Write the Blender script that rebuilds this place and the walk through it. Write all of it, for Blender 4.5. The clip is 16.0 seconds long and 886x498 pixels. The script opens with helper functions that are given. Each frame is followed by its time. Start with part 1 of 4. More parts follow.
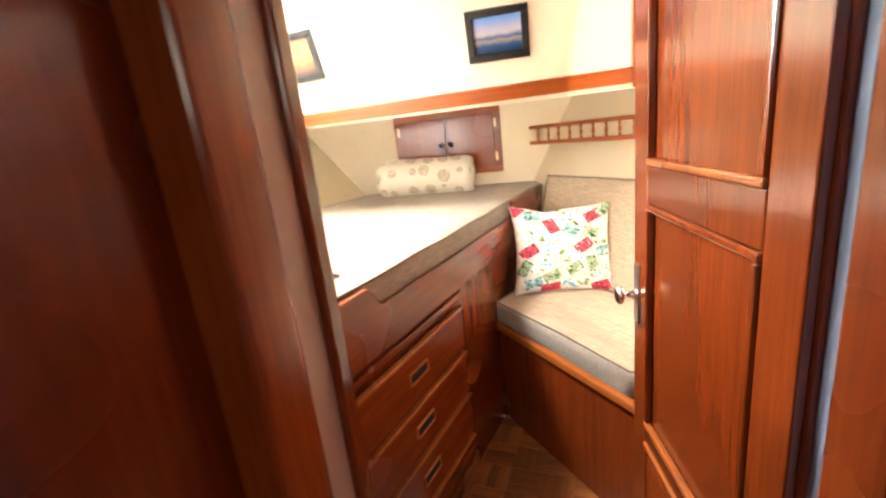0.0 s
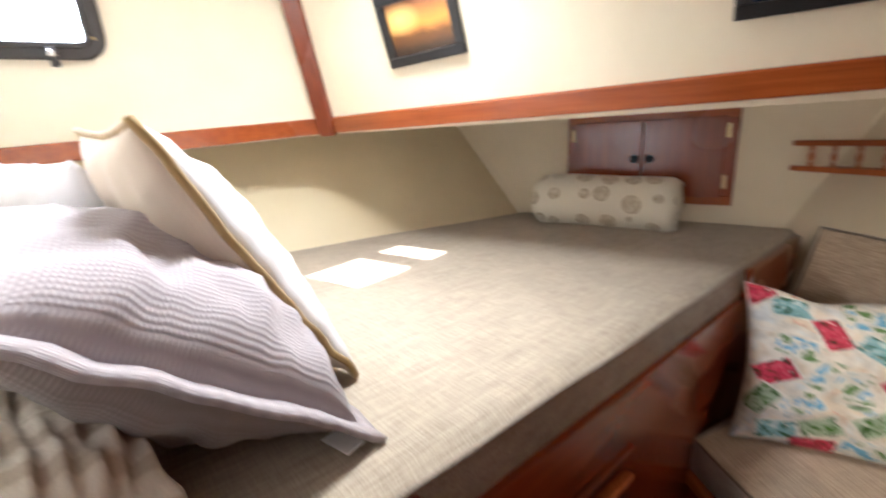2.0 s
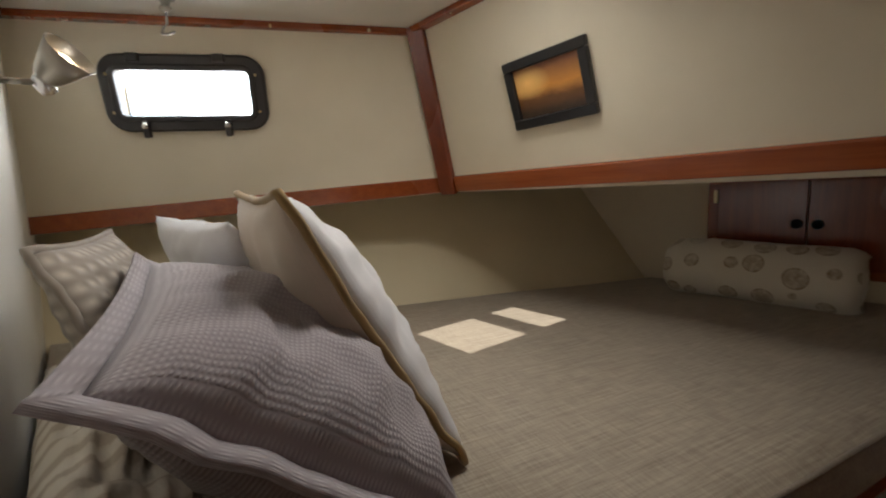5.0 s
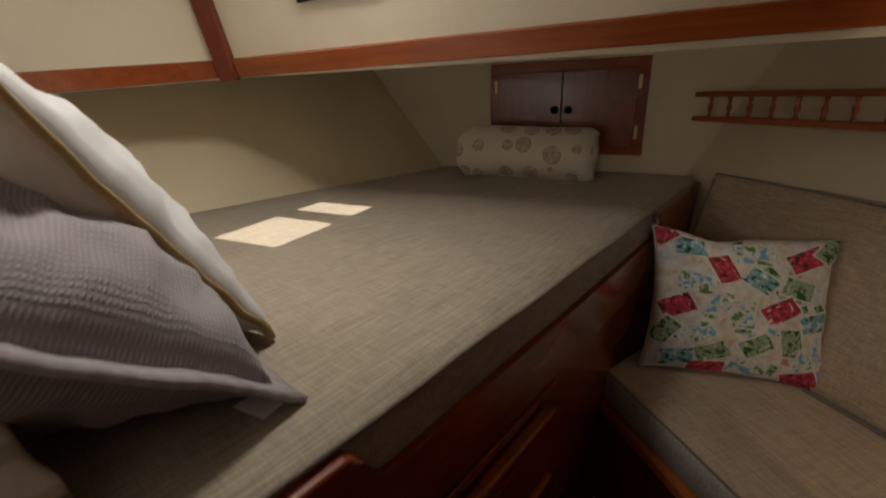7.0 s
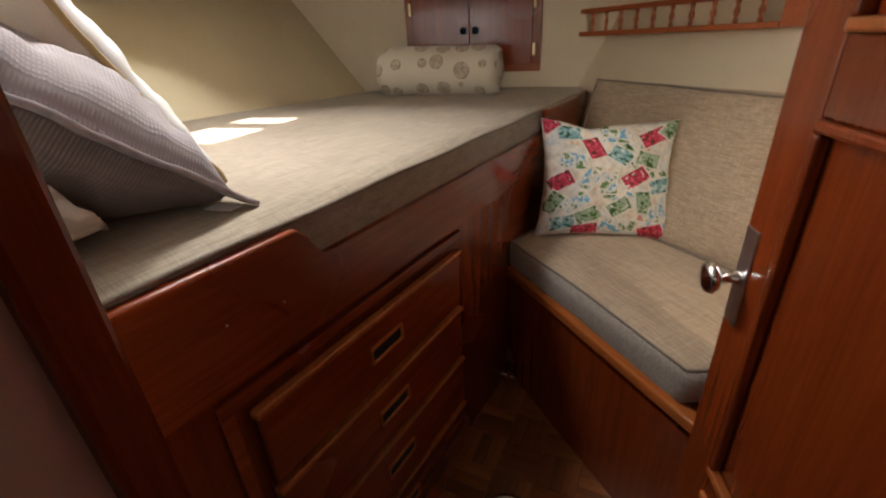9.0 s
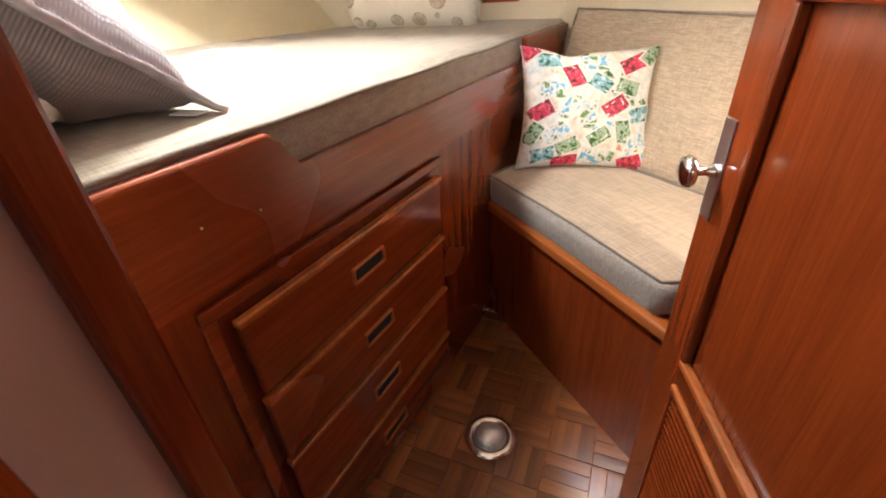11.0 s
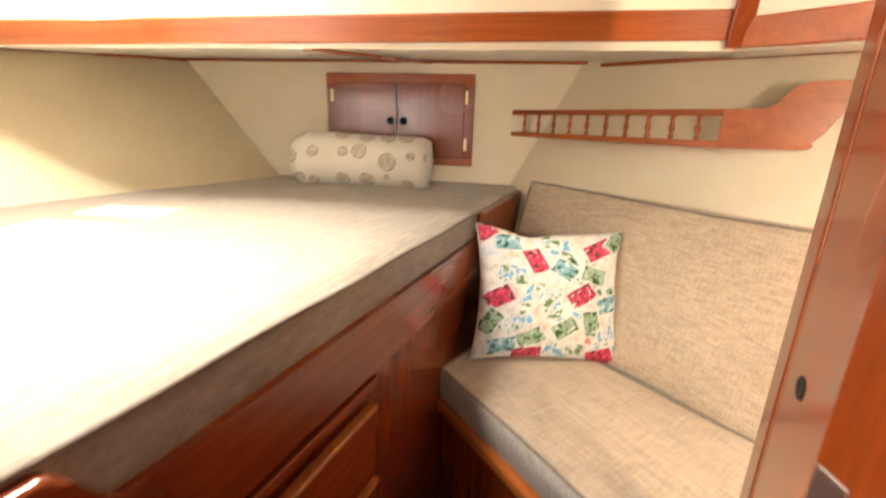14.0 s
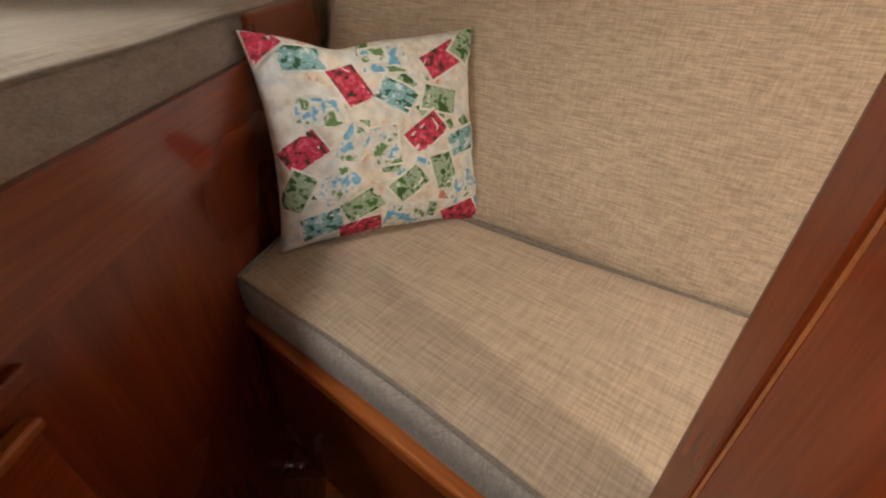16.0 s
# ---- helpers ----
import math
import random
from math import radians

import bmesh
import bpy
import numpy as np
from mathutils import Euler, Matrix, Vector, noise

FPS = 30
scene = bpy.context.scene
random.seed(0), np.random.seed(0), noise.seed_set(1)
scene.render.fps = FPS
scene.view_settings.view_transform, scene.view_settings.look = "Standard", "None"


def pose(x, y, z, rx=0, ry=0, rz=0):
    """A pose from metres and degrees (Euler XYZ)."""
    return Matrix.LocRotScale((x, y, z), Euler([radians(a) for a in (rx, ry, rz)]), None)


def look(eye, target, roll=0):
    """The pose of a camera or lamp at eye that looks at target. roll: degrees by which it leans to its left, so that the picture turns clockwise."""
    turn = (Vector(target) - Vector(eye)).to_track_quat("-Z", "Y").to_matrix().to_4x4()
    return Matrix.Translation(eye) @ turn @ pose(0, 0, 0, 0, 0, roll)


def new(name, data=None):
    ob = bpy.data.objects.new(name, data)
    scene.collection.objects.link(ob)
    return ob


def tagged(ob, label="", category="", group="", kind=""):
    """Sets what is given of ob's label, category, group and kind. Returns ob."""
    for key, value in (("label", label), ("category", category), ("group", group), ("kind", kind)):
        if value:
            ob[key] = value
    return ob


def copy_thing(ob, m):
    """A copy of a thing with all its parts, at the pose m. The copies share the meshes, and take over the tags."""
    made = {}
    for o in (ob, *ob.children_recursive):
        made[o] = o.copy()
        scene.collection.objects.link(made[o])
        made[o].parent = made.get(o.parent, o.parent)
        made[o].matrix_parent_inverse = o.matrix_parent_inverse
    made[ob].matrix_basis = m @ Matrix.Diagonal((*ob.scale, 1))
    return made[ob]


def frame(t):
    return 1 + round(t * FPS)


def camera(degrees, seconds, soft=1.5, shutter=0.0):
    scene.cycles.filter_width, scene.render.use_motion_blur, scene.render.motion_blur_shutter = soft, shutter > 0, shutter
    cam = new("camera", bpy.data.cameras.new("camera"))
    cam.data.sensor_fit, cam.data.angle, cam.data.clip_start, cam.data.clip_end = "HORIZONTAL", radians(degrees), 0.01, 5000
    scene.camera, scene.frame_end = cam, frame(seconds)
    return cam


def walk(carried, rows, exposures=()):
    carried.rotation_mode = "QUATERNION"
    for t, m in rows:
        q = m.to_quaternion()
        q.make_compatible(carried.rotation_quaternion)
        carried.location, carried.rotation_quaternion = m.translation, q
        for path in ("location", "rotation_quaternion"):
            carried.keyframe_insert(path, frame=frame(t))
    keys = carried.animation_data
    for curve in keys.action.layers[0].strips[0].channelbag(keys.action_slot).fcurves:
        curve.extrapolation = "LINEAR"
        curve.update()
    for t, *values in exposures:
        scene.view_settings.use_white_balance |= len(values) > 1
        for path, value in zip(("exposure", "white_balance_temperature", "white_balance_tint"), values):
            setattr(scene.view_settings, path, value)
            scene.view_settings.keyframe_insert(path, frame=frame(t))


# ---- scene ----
cam = camera(91.0, 16.0, soft=1.9, shutter=0.5)
PATH = [
    (0, (0.653, 0.396, 1.285), (0.173, 2.269, 0.774), -6.5),
    (0.5, (0.614, 0.571, 1.283), (0.307, 2.445, 0.656), -6.0),
    (1, (0.623, 0.784, 1.293), (0.125, 2.631, 0.71), -4.0),
    (1.5, (0.549, 0.935, 1.299), (-0.196, 2.699, 0.723), -3.0),
    (2, (0.474, 1.017, 1.327), (-0.663, 2.589, 0.838), -2.6),
    (2.5, (0.42, 1.031, 1.36), (-1.071, 2.296, 0.94), -1.9),
    (3, (0.406, 1.039, 1.36), (-1.268, 2.119, 1.179), -1.9),
    (3.2, (0.4, 1.04, 1.365), (-1.268, 2.135, 1.232), -1.4),
    (5.5, (0.427, 1.044, 1.349), (-0.962, 2.45, 1.042), -2.4),
    (6, (0.436, 1.057, 1.357), (-0.752, 2.624, 0.988), -3.7),
    (6.5, (0.465, 1.077, 1.346), (-0.565, 2.709, 0.821), -3.0),
    (7, (0.471, 1.044, 1.301), (-0.368, 2.729, 0.623), -2.1),
    (7.5, (0.519, 0.975, 1.253), (-0.334, 2.642, 0.552), -2.1),
    (8, (0.563, 0.891, 1.233), (-0.229, 2.557, 0.461), -0.3),
    (8.5, (0.581, 0.836, 1.219), (-0.083, 2.546, 0.422), -1.1),
    (9, (0.619, 0.808, 1.192), (0.05, 2.515, 0.321), -3.2),
    (9.5, (0.631, 0.795, 1.17), (0.103, 2.479, 0.228), -3.5),
    (10, (0.62, 0.779, 1.15), (0.129, 2.442, 0.154), -3.6),
    (10.2, (0.623, 0.773, 1.143), (0.149, 2.435, 0.137), -3.3),
    (12.3, (0.625, 0.79, 1.09), (0.156, 2.415, 0.023), -3.2),
    (12.5, (0.616, 0.819, 1.103), (0.142, 2.457, 0.058), -2.7),
    (13, (0.596, 0.908, 1.131), (0.08, 2.587, 0.174), -1.6),
    (13.5, (0.58, 0.987, 1.175), (0.144, 2.765, 0.37), -0.3),
    (14, (0.559, 1.086, 1.222), (0.294, 2.986, 0.656), 1.6),
    (14.5, (0.616, 1.251, 1.257), (0.544, 3.185, 0.752), -0.1),
    (15, (0.594, 1.34, 1.199), (0.822, 3.197, 0.494), -0.9),
    (15.5, (0.608, 1.402, 1.083), (0.902, 3.078, 0.032), -1.2),
    (16, (0.655, 1.465, 1.056), (0.993, 3.067, -0.092), 0.2),
]
EXPOSE = [(0.0, 3.95, 6500), (0.5, 3.75, 6300), (1.0, 3.5, 6100), (1.5, 2.9, 5900), (2.0, 2.25, 5700), (2.5, 1.65, 5700), (3.2, 0.85, 6100),
          (5.3, -0.2, 6400), (6.0, -0.2, 6600), (7.0, 0.15, 6600), (8.0, 0.95, 6300), (8.5, 1.4, 6300), (9.0, 1.75, 6200), (9.5, 2.2, 6100),
          (10.2, 2.7, 6000), (12.3, 4.0, 5900), (13.0, 4.05, 5900), (13.5, 3.85, 6200), (14.0, 3.2, 6600), (14.5, 2.65, 6700), (15.0, 2.35, 6500),
          (15.5, 2.1, 6200), (16.0, 2.0, 6200)]
walk(cam, [(t, look(eye, target, roll)) for t, eye, target, roll in PATH], [(t, stops, kelvin, 10) for t, stops, kelvin in EXPOSE])

# ---- light ----
SUN = Vector((0.30, -0.33, 0.92)).normalized()
world = bpy.data.worlds.new("world")
scene.world = world
world.use_nodes = True
wn = world.node_tree.nodes
sky = wn.new("ShaderNodeTexSky")
sky.sky_type, sky.sun_disc = "NISHITA", False
sky.sun_elevation, sky.sun_rotation = math.asin(SUN.z), math.atan2(SUN.x, SUN.y)
wn["Background"].inputs["Strength"].default_value = 0.15
world.node_tree.links.new(sky.outputs[0], wn["Background"].inputs["Color"])


def lamp(name, kind, m, energy, color, size=0.1, size_y=0.0):
    data = bpy.data.lights.new(name, kind)
    data.energy, data.color = energy, color
    if kind == "AREA":
        data.shape, data.size, data.size_y = "RECTANGLE", size, size_y or size
    elif kind == "SUN":
        data.angle = size
    else:
        data.shadow_soft_size = size
    ob = new(name, data)
    ob.matrix_world = m
    return ob


lamp("sun", "SUN", look(SUN * 20, (0, 0, 0)), 5.0, (1, 0.93, 0.82), radians(0.5))
# Area lamp added in the unseen hatch, tilted to brighten the pillows.
lamp("hatch_sky_fill", "AREA", look((-0.13, 1.618, 1.885), (-0.40, 1.30, 1.0)), 5.8, (1, 0.95, 0.86), 0.22, 0.28)
lamp("porthole_skylight", "AREA", look((-1.057, 1.344, 1.670), (-0.170, 0.866, 1.446)), 1.7, (0.92, 0.96, 1), 0.335, 0.122)
# Added fill from the unseen saloon: an area lamp, no skylight modelled.
lamp("saloon_fill", "AREA", look((0.75, -1.2, 1.82), (0.7, 0.3, 0.7)), 0.6, (1, 0.86, 0.70), 0.9, 0.7)
lamp("reading_bulb", "POINT", pose(-0.66, 1.06, 1.62), 0.6, (1, 0.76, 0.5), 0.02)
# Unseen second lamp, assumed from the warm light on the back cushion.
lamp("assumed_bulb_starboard", "POINT", pose(1.26, 1.10, 1.24), 4.4, (1, 0.80, 0.56), 0.02)


# ---- materials ----
def mat(name, color, rough=0.5, metal=0.0):
    m = bpy.data.materials.new(name)
    m.use_nodes = True
    p = m.node_tree.nodes["Principled BSDF"]
    p.inputs["Base Color"].default_value = (*color, 1)
    p.inputs["Roughness"].default_value = rough
    p.inputs["Metallic"].default_value = metal
    return m, p


def node(m, kind, **kw):
    n = m.node_tree.nodes.new(kind)
    for k, v in kw.items():
        n.inputs[k].default_value = v
    return n


def link(m, a, b):
    m.node_tree.links.new(a, b)


def coords(m, scale, rot=(0, 0, 0), space="Object"):
    tc, mp = node(m, "ShaderNodeTexCoord"), node(m, "ShaderNodeMapping")
    mp.inputs["Scale"].default_value = scale
    turned = node(m, "ShaderNodeMapping")
    turned.inputs["Rotation"].default_value = [radians(a) for a in rot]
    link(m, tc.outputs[space], turned.inputs["Vector"])
    link(m, turned.outputs[0], mp.inputs["Vector"])
    return mp.outputs[0]


def noise_tex(m, vec, scale=1.0, detail=4.0, rough=0.55):
    n = node(m, "ShaderNodeTexNoise", Scale=scale, Detail=detail, Roughness=rough)
    link(m, vec, n.inputs["Vector"])
    return n.outputs["Fac"]


def ramp(m, fac, stops):
    r = node(m, "ShaderNodeValToRGB")
    e = r.color_ramp.elements
    while len(e) < len(stops):
        e.new(0.5)
    for el, (pos, col) in zip(e, stops):
        el.position, el.color = pos, (*col, 1)
    link(m, fac, r.inputs[0])
    return r.outputs[0]


def mix(m, kind, fac, a, b):
    n = m.node_tree.nodes.new("ShaderNodeMix")
    n.data_type, n.blend_type = "RGBA", kind
    for s, v in ((n.inputs[0], fac), (n.inputs[6], a), (n.inputs[7], b)):
        if isinstance(v, (int, float, tuple)):
            s.default_value = v
        else:
            link(m, v, s)
    return n.outputs[2]


def bump(m, p, height, strength, distance=0.002):
    b = node(m, "ShaderNodeBump", Strength=strength, Distance=distance)
    link(m, height, b.inputs["Height"])
    link(m, b.outputs[0], p.inputs["Normal"])


def wood(name, light, dark, along="z", rough=0.22, rot=(0, 0, 0), coat=0.5, vary=0.15):
    """Varnished timber with its grain along one axis."""
    m, p = mat(name, light, rough)
    stretch = {"x": (1.2, 26, 26), "y": (26, 1.2, 26), "z": (26, 26, 1.2)}[along]
    v = coords(m, stretch, rot)
    grain = noise_tex(m, v, 1.6, 6, 0.65)
    fine = noise_tex(m, v, 9.0, 3, 0.6)
    broad = noise_tex(m, coords(m, (2.2, 2.2, 2.2)), 1.0, 2)
    base = ramp(m, grain, [(0.3, dark), (0.72, light)])
    base = mix(m, "MULTIPLY", 0.35, base, ramp(m, fine, [(0.35, (0.55, 0.5, 0.45)), (0.6, (1, 1, 1))]))
    base = mix(m, "MULTIPLY", 0.6, base, ramp(m, broad, [(0.3, (0.68, 0.62, 0.6)), (0.7, (1.1, 1.1, 1.1))]))
    info = node(m, "ShaderNodeObjectInfo")
    base = mix(m, "MULTIPLY", 1.0, base, ramp(m, info.outputs["Random"], [(0, (1 - vary, 1 - 1.1 * vary, 1 - 1.2 * vary)), (1, (1.1, 1.1, 1.08))]))
    link(m, base, p.inputs["Base Color"])
    link(m, ramp(m, broad, [(0.3, (rough + 0.1,) * 3), (0.7, (rough - 0.05,) * 3)]), p.inputs["Roughness"])
    p.inputs["Coat Weight"].default_value = coat
    p.inputs["Coat Roughness"].default_value = 0.12
    bump(m, p, fine, 0.08, 0.001)
    return m


MAHOG_Z = wood("mahogany_upright", (0.29, 0.056, 0.012), (0.19, 0.034, 0.008), "z")
MAHOG_Y = wood("mahogany_lengthwise", (0.34, 0.068, 0.015), (0.22, 0.040, 0.009), "y", rot=(0, 0, 14))
MAHOG_X = wood("mahogany_crosswise", (0.42, 0.105, 0.025), (0.30, 0.066, 0.015), "x")
TEAK_EDGE = wood("teak_edging", (0.48, 0.15, 0.035), (0.34, 0.09, 0.02), "y", rot=(0, 0, -39))
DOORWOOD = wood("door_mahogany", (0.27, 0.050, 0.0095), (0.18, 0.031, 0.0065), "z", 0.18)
# The same mahogany on the casing, its lit look put into a brighter colour.
CASINGWOOD_LIT = wood("casing_mahogany_lit", (0.42, 0.095, 0.018), (0.31, 0.064, 0.013), "z", 0.18)
SHELFWOOD = wood("shelf_teak", (0.50, 0.135, 0.030), (0.36, 0.085, 0.018), "x", 0.36, rot=(0, 0, 46), coat=0.15)
PARQ = wood("parquet_slat", (0.40, 0.145, 0.042), (0.25, 0.078, 0.02), "x", 0.3, vary=0.5)


def painted(name, color, rough=0.55):
    m, p = mat(name, color, rough)
    broad = noise_tex(m, coords(m, (3, 3, 3)), 1.0, 4)
    fine = noise_tex(m, coords(m, (260, 260, 260)), 1.0, 3)
    link(m, mix(m, "MULTIPLY", 0.5, (*color, 1), ramp(m, broad, [(0.3, (0.86, 0.84, 0.8)), (0.7, (1.04, 1.04, 1.04))])), p.inputs["Base Color"])
    bump(m, p, fine, 0.25, 0.001)
    return m


CREAM = painted("cream_vinyl", (0.74, 0.655, 0.50))
WHITE = painted("white_headliner", (0.80, 0.77, 0.70))
HULL = painted("cream_hull_lining", (0.73, 0.63, 0.43), 0.5)
SLATE = painted("blue_grey_laminate", (0.17, 0.19, 0.25), 0.4)
JAMB = painted("pale_jamb_laminate", (0.62, 0.53, 0.47), 0.4)


def fabric(name, light, dark, rot, warm=0.0, strength=0.5):
    """Slubby woven upholstery with threads both ways."""
    m, p = mat(name, light, 0.9)
    a = noise_tex(m, coords(m, (14, 330, 330), (0, 0, rot)), 1.0, 3)
    b = noise_tex(m, coords(m, (330, 20, 60), (0, 0, rot)), 1.0, 3)
    broad = noise_tex(m, coords(m, (5, 5, 5)), 1.0, 3)
    c = mix(m, "MIX", 0.38, ramp(m, a, [(0.32, dark), (0.66, light)]), ramp(m, b, [(0.34, dark), (0.66, light)]))
    c = mix(m, "MULTIPLY", 0.5, c, ramp(m, broad, [(0.3, (0.84, 0.83, 0.82)), (0.7, (1.06, 1.05, 1.04))]))
    link(m, c, p.inputs["Base Color"])
    p.inputs["Sheen Weight"].default_value = 0.15
    bump(m, p, mix(m, "ADD", 1.0, a, b), strength, 0.0015)
    return m


LINEN = fabric("mattress_linen", (0.52, 0.45, 0.355), (0.27, 0.222, 0.168), -75.7)
SEATLINEN = fabric("seat_linen", (0.62, 0.50, 0.37), (0.33, 0.245, 0.17), 50.8)
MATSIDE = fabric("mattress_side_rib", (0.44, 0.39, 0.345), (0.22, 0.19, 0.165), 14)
PIPING = fabric("piping_cord", (0.29, 0.245, 0.2), (0.17, 0.14, 0.11), 0)
CHROME = mat("chrome", (0.85, 0.85, 0.86), 0.16, 1.0)[0]
SATIN = mat("satin_chrome", (0.8, 0.8, 0.82), 0.32, 1.0)[0]
FROST = mat("frosted_lens", (0.82, 0.83, 0.85), 0.25, 0.6)[0]
BRONZE = mat("dull_nickel", (0.42, 0.39, 0.34), 0.35, 1.0)[0]
BRASS = mat("brass", (0.7, 0.55, 0.3), 0.3, 1.0)[0]
BLACK = mat("black_frame_lacquer", (0.012, 0.011, 0.011), 0.3)[0]
# Near-black colour painted for the shade inside holes and drawer pulls.
HOLE_SHADE = mat("painted_hole_shade", (0.006, 0.004, 0.003), 0.8)[0]
RUBBER = mat("dark_bronze_gasket", (0.035, 0.03, 0.028), 0.4)[0]
LABELWHITE = mat("white_cloth_tag", (0.85, 0.85, 0.85), 0.8)[0]
GLASS, _p = mat("clear_glass", (1, 1, 1), 0.02)
_p.inputs["Transmission Weight"].default_value = 1.0
_p.inputs["IOR"].default_value = 1.45
BULB, _p = mat("warm_bulb", (1, 0.9, 0.7), 0.4)
_p.inputs["Emission Color"].default_value = (1, 0.75, 0.45, 1)
_p.inputs["Emission Strength"].default_value = 12.0


def woven(name, light, dark, freq, ridged=0.0, relief=0.7):
    """Pillow cloth with a waffle relief in the cover's own directions."""
    m, p = mat(name, light, 0.95)
    v = coords(m, (freq, freq, freq), space="UV")
    waves = []
    for axis in ("X", "Y"):
        w = m.node_tree.nodes.new("ShaderNodeTexWave")
        w.bands_direction = axis
        w.inputs["Scale"].default_value = 0.32
        w.inputs["Distortion"].default_value = 0.0
        link(m, v, w.inputs["Vector"])
        waves.append(w.outputs["Fac"])
    h = mix(m, "MULTIPLY", 1.0 - ridged, waves[1], waves[0])
    broad = noise_tex(m, coords(m, (7, 7, 7)), 1.0, 3)
    c = mix(m, "MIX", h, (*dark, 1), (*light, 1))
    c = mix(m, "MULTIPLY", 0.5, c, ramp(m, broad, [(0.3, (0.82, 0.8, 0.8)), (0.7, (1.05, 1.05, 1.05))]))
    link(m, c, p.inputs["Base Color"])
    p.inputs["Sheen Weight"].default_value = 0.2
    bump(m, p, h, relief, 0.004)
    return m


WAFFLE = woven("grey_waffle_cotton", (0.50, 0.46, 0.48), (0.39, 0.35, 0.37), 76, 0.0, 0.35)
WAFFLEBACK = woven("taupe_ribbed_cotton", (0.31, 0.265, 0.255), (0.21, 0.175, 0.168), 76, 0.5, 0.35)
WHITECOT = woven("white_cotton", (0.80, 0.79, 0.80), (0.78, 0.77, 0.78), 160, 0.0, 0.06)
BEIGECOT = woven("beige_cotton", (0.68, 0.58, 0.47), (0.64, 0.55, 0.45), 160, 0.0, 0.06)
GOLDTRIM = woven("gold_braid", (0.66, 0.50, 0.26), (0.36, 0.24, 0.1), 120)
QUILT = woven("quilted_linen", (0.60, 0.54, 0.46), (0.36, 0.31, 0.26), 14)


def striped(name):
    m, p = mat(name, (0.6, 0.55, 0.48), 0.95)
    w = m.node_tree.nodes.new("ShaderNodeTexWave")
    w.bands_direction = "X"
    w.inputs["Scale"].default_value = 4.5
    w.inputs["Distortion"].default_value = 1.0
    link(m, coords(m, (1, 1, 1), space="UV"), w.inputs["Vector"])
    link(m, ramp(m, w.outputs["Fac"], [(0.15, (0.52, 0.45, 0.36)), (0.4, (0.70, 0.64, 0.54)), (0.8, (0.74, 0.69, 0.6))]), p.inputs["Base Color"])
    bump(m, p, noise_tex(m, coords(m, (300, 300, 300)), 1.0, 2), 0.3)
    return m


STRIPES = striped("striped_blanket_wool")


def spotted(name):
    """Cream fleece with scattered tan shell-like rounds."""
    m, p = mat(name, (0.78, 0.73, 0.62), 0.95)
    vo = m.node_tree.nodes.new("ShaderNodeTexVoronoi")
    vo.inputs["Scale"].default_value = 1.0
    vo.inputs["Randomness"].default_value = 0.45
    link(m, coords(m, (11.0, 11.0, 1), space="UV"), vo.inputs["Vector"])
    d = vo.outputs["Distance"]
    keep = ramp(m, vo.outputs["Color"], [(0.12, (0, 0, 0)), (0.18, (1, 1, 1))])
    blot = noise_tex(m, coords(m, (60, 60, 60)), 1.0, 3)
    spot = ramp(m, d, [(0.0, (0.9, 0.9, 0.9)), (0.30, (0.55, 0.55, 0.55)), (0.36, (1, 1, 1)), (0.39, (0, 0, 0))])
    f = mix(m, "MULTIPLY", 1.0, spot, ramp(m, blot, [(0.35, (0.35, 0.35, 0.35)), (0.6, (1, 1, 1))]))
    f = mix(m, "MULTIPLY", 1.0, f, keep)
    link(m, mix(m, "MIX", f, (0.80, 0.75, 0.64, 1), (0.33, 0.235, 0.12, 1)), p.inputs["Base Color"])
    bump(m, p, noise_tex(m, coords(m, (220, 220, 220)), 1.0, 3), 0.5, 0.003)
    p.inputs["Sheen Weight"].default_value = 0.3
    return m


FLEECE = spotted("shell_print_fleece")


# ---- builders ----
def part(name, bm, material, parent=None, label="", smooth=False):
    bmesh.ops.recalc_face_normals(bm, faces=bm.faces)
    me = bpy.data.meshes.new(name)
    bm.to_mesh(me)
    bm.free()
    mats = material if isinstance(material, (list, tuple)) else [material]
    for m in mats:
        me.materials.append(m)
    for f in me.polygons:
        f.use_smooth = smooth
    ob = new(name, me)
    if parent:
        ob.parent = parent
    if label:
        ob["label"] = label
    return ob


def thing(name, label, category, group="", at=(0, 0, 0)):
    return tagged(new(name), label, category, group)


def setting(ob):
    return tagged(ob, kind="structure")


def axes(o, u, v=None, n=None):
    """A frame with x along u and z along n, or y along v."""
    u = Vector(u).normalized()
    if v is not None:
        w = u.cross(Vector(v)).normalized()
    else:
        w = (Vector(n) - Vector(n).project(u)).normalized()
    v = w.cross(u)
    return Matrix(((u.x, v.x, w.x, o[0]), (u.y, v.y, w.y, o[1]), (u.z, v.z, w.z, o[2]), (0, 0, 0, 1)))


def add_box(bm, lo, hi, m=None, bevel=0.0, seg=2):
    m = m or Matrix()
    lo, hi = Vector(lo), Vector(hi)
    made = bmesh.ops.create_cube(bm, size=1.0, matrix=m @ Matrix.Translation((lo + hi) / 2) @ Matrix.Diagonal((*(hi - lo), 1)))
    if bevel:
        edges = list({e for v in made["verts"] for e in v.link_edges})
        bmesh.ops.bevel(bm, geom=edges, offset=bevel, segments=seg, profile=0.5, affect="EDGES")


def boxed(name, lo, hi, material, m=None, parent=None, bevel=0.0, label="", seg=2):
    bm = bmesh.new()
    add_box(bm, lo, hi, m, bevel, seg)
    return part(name, bm, material, parent, label)


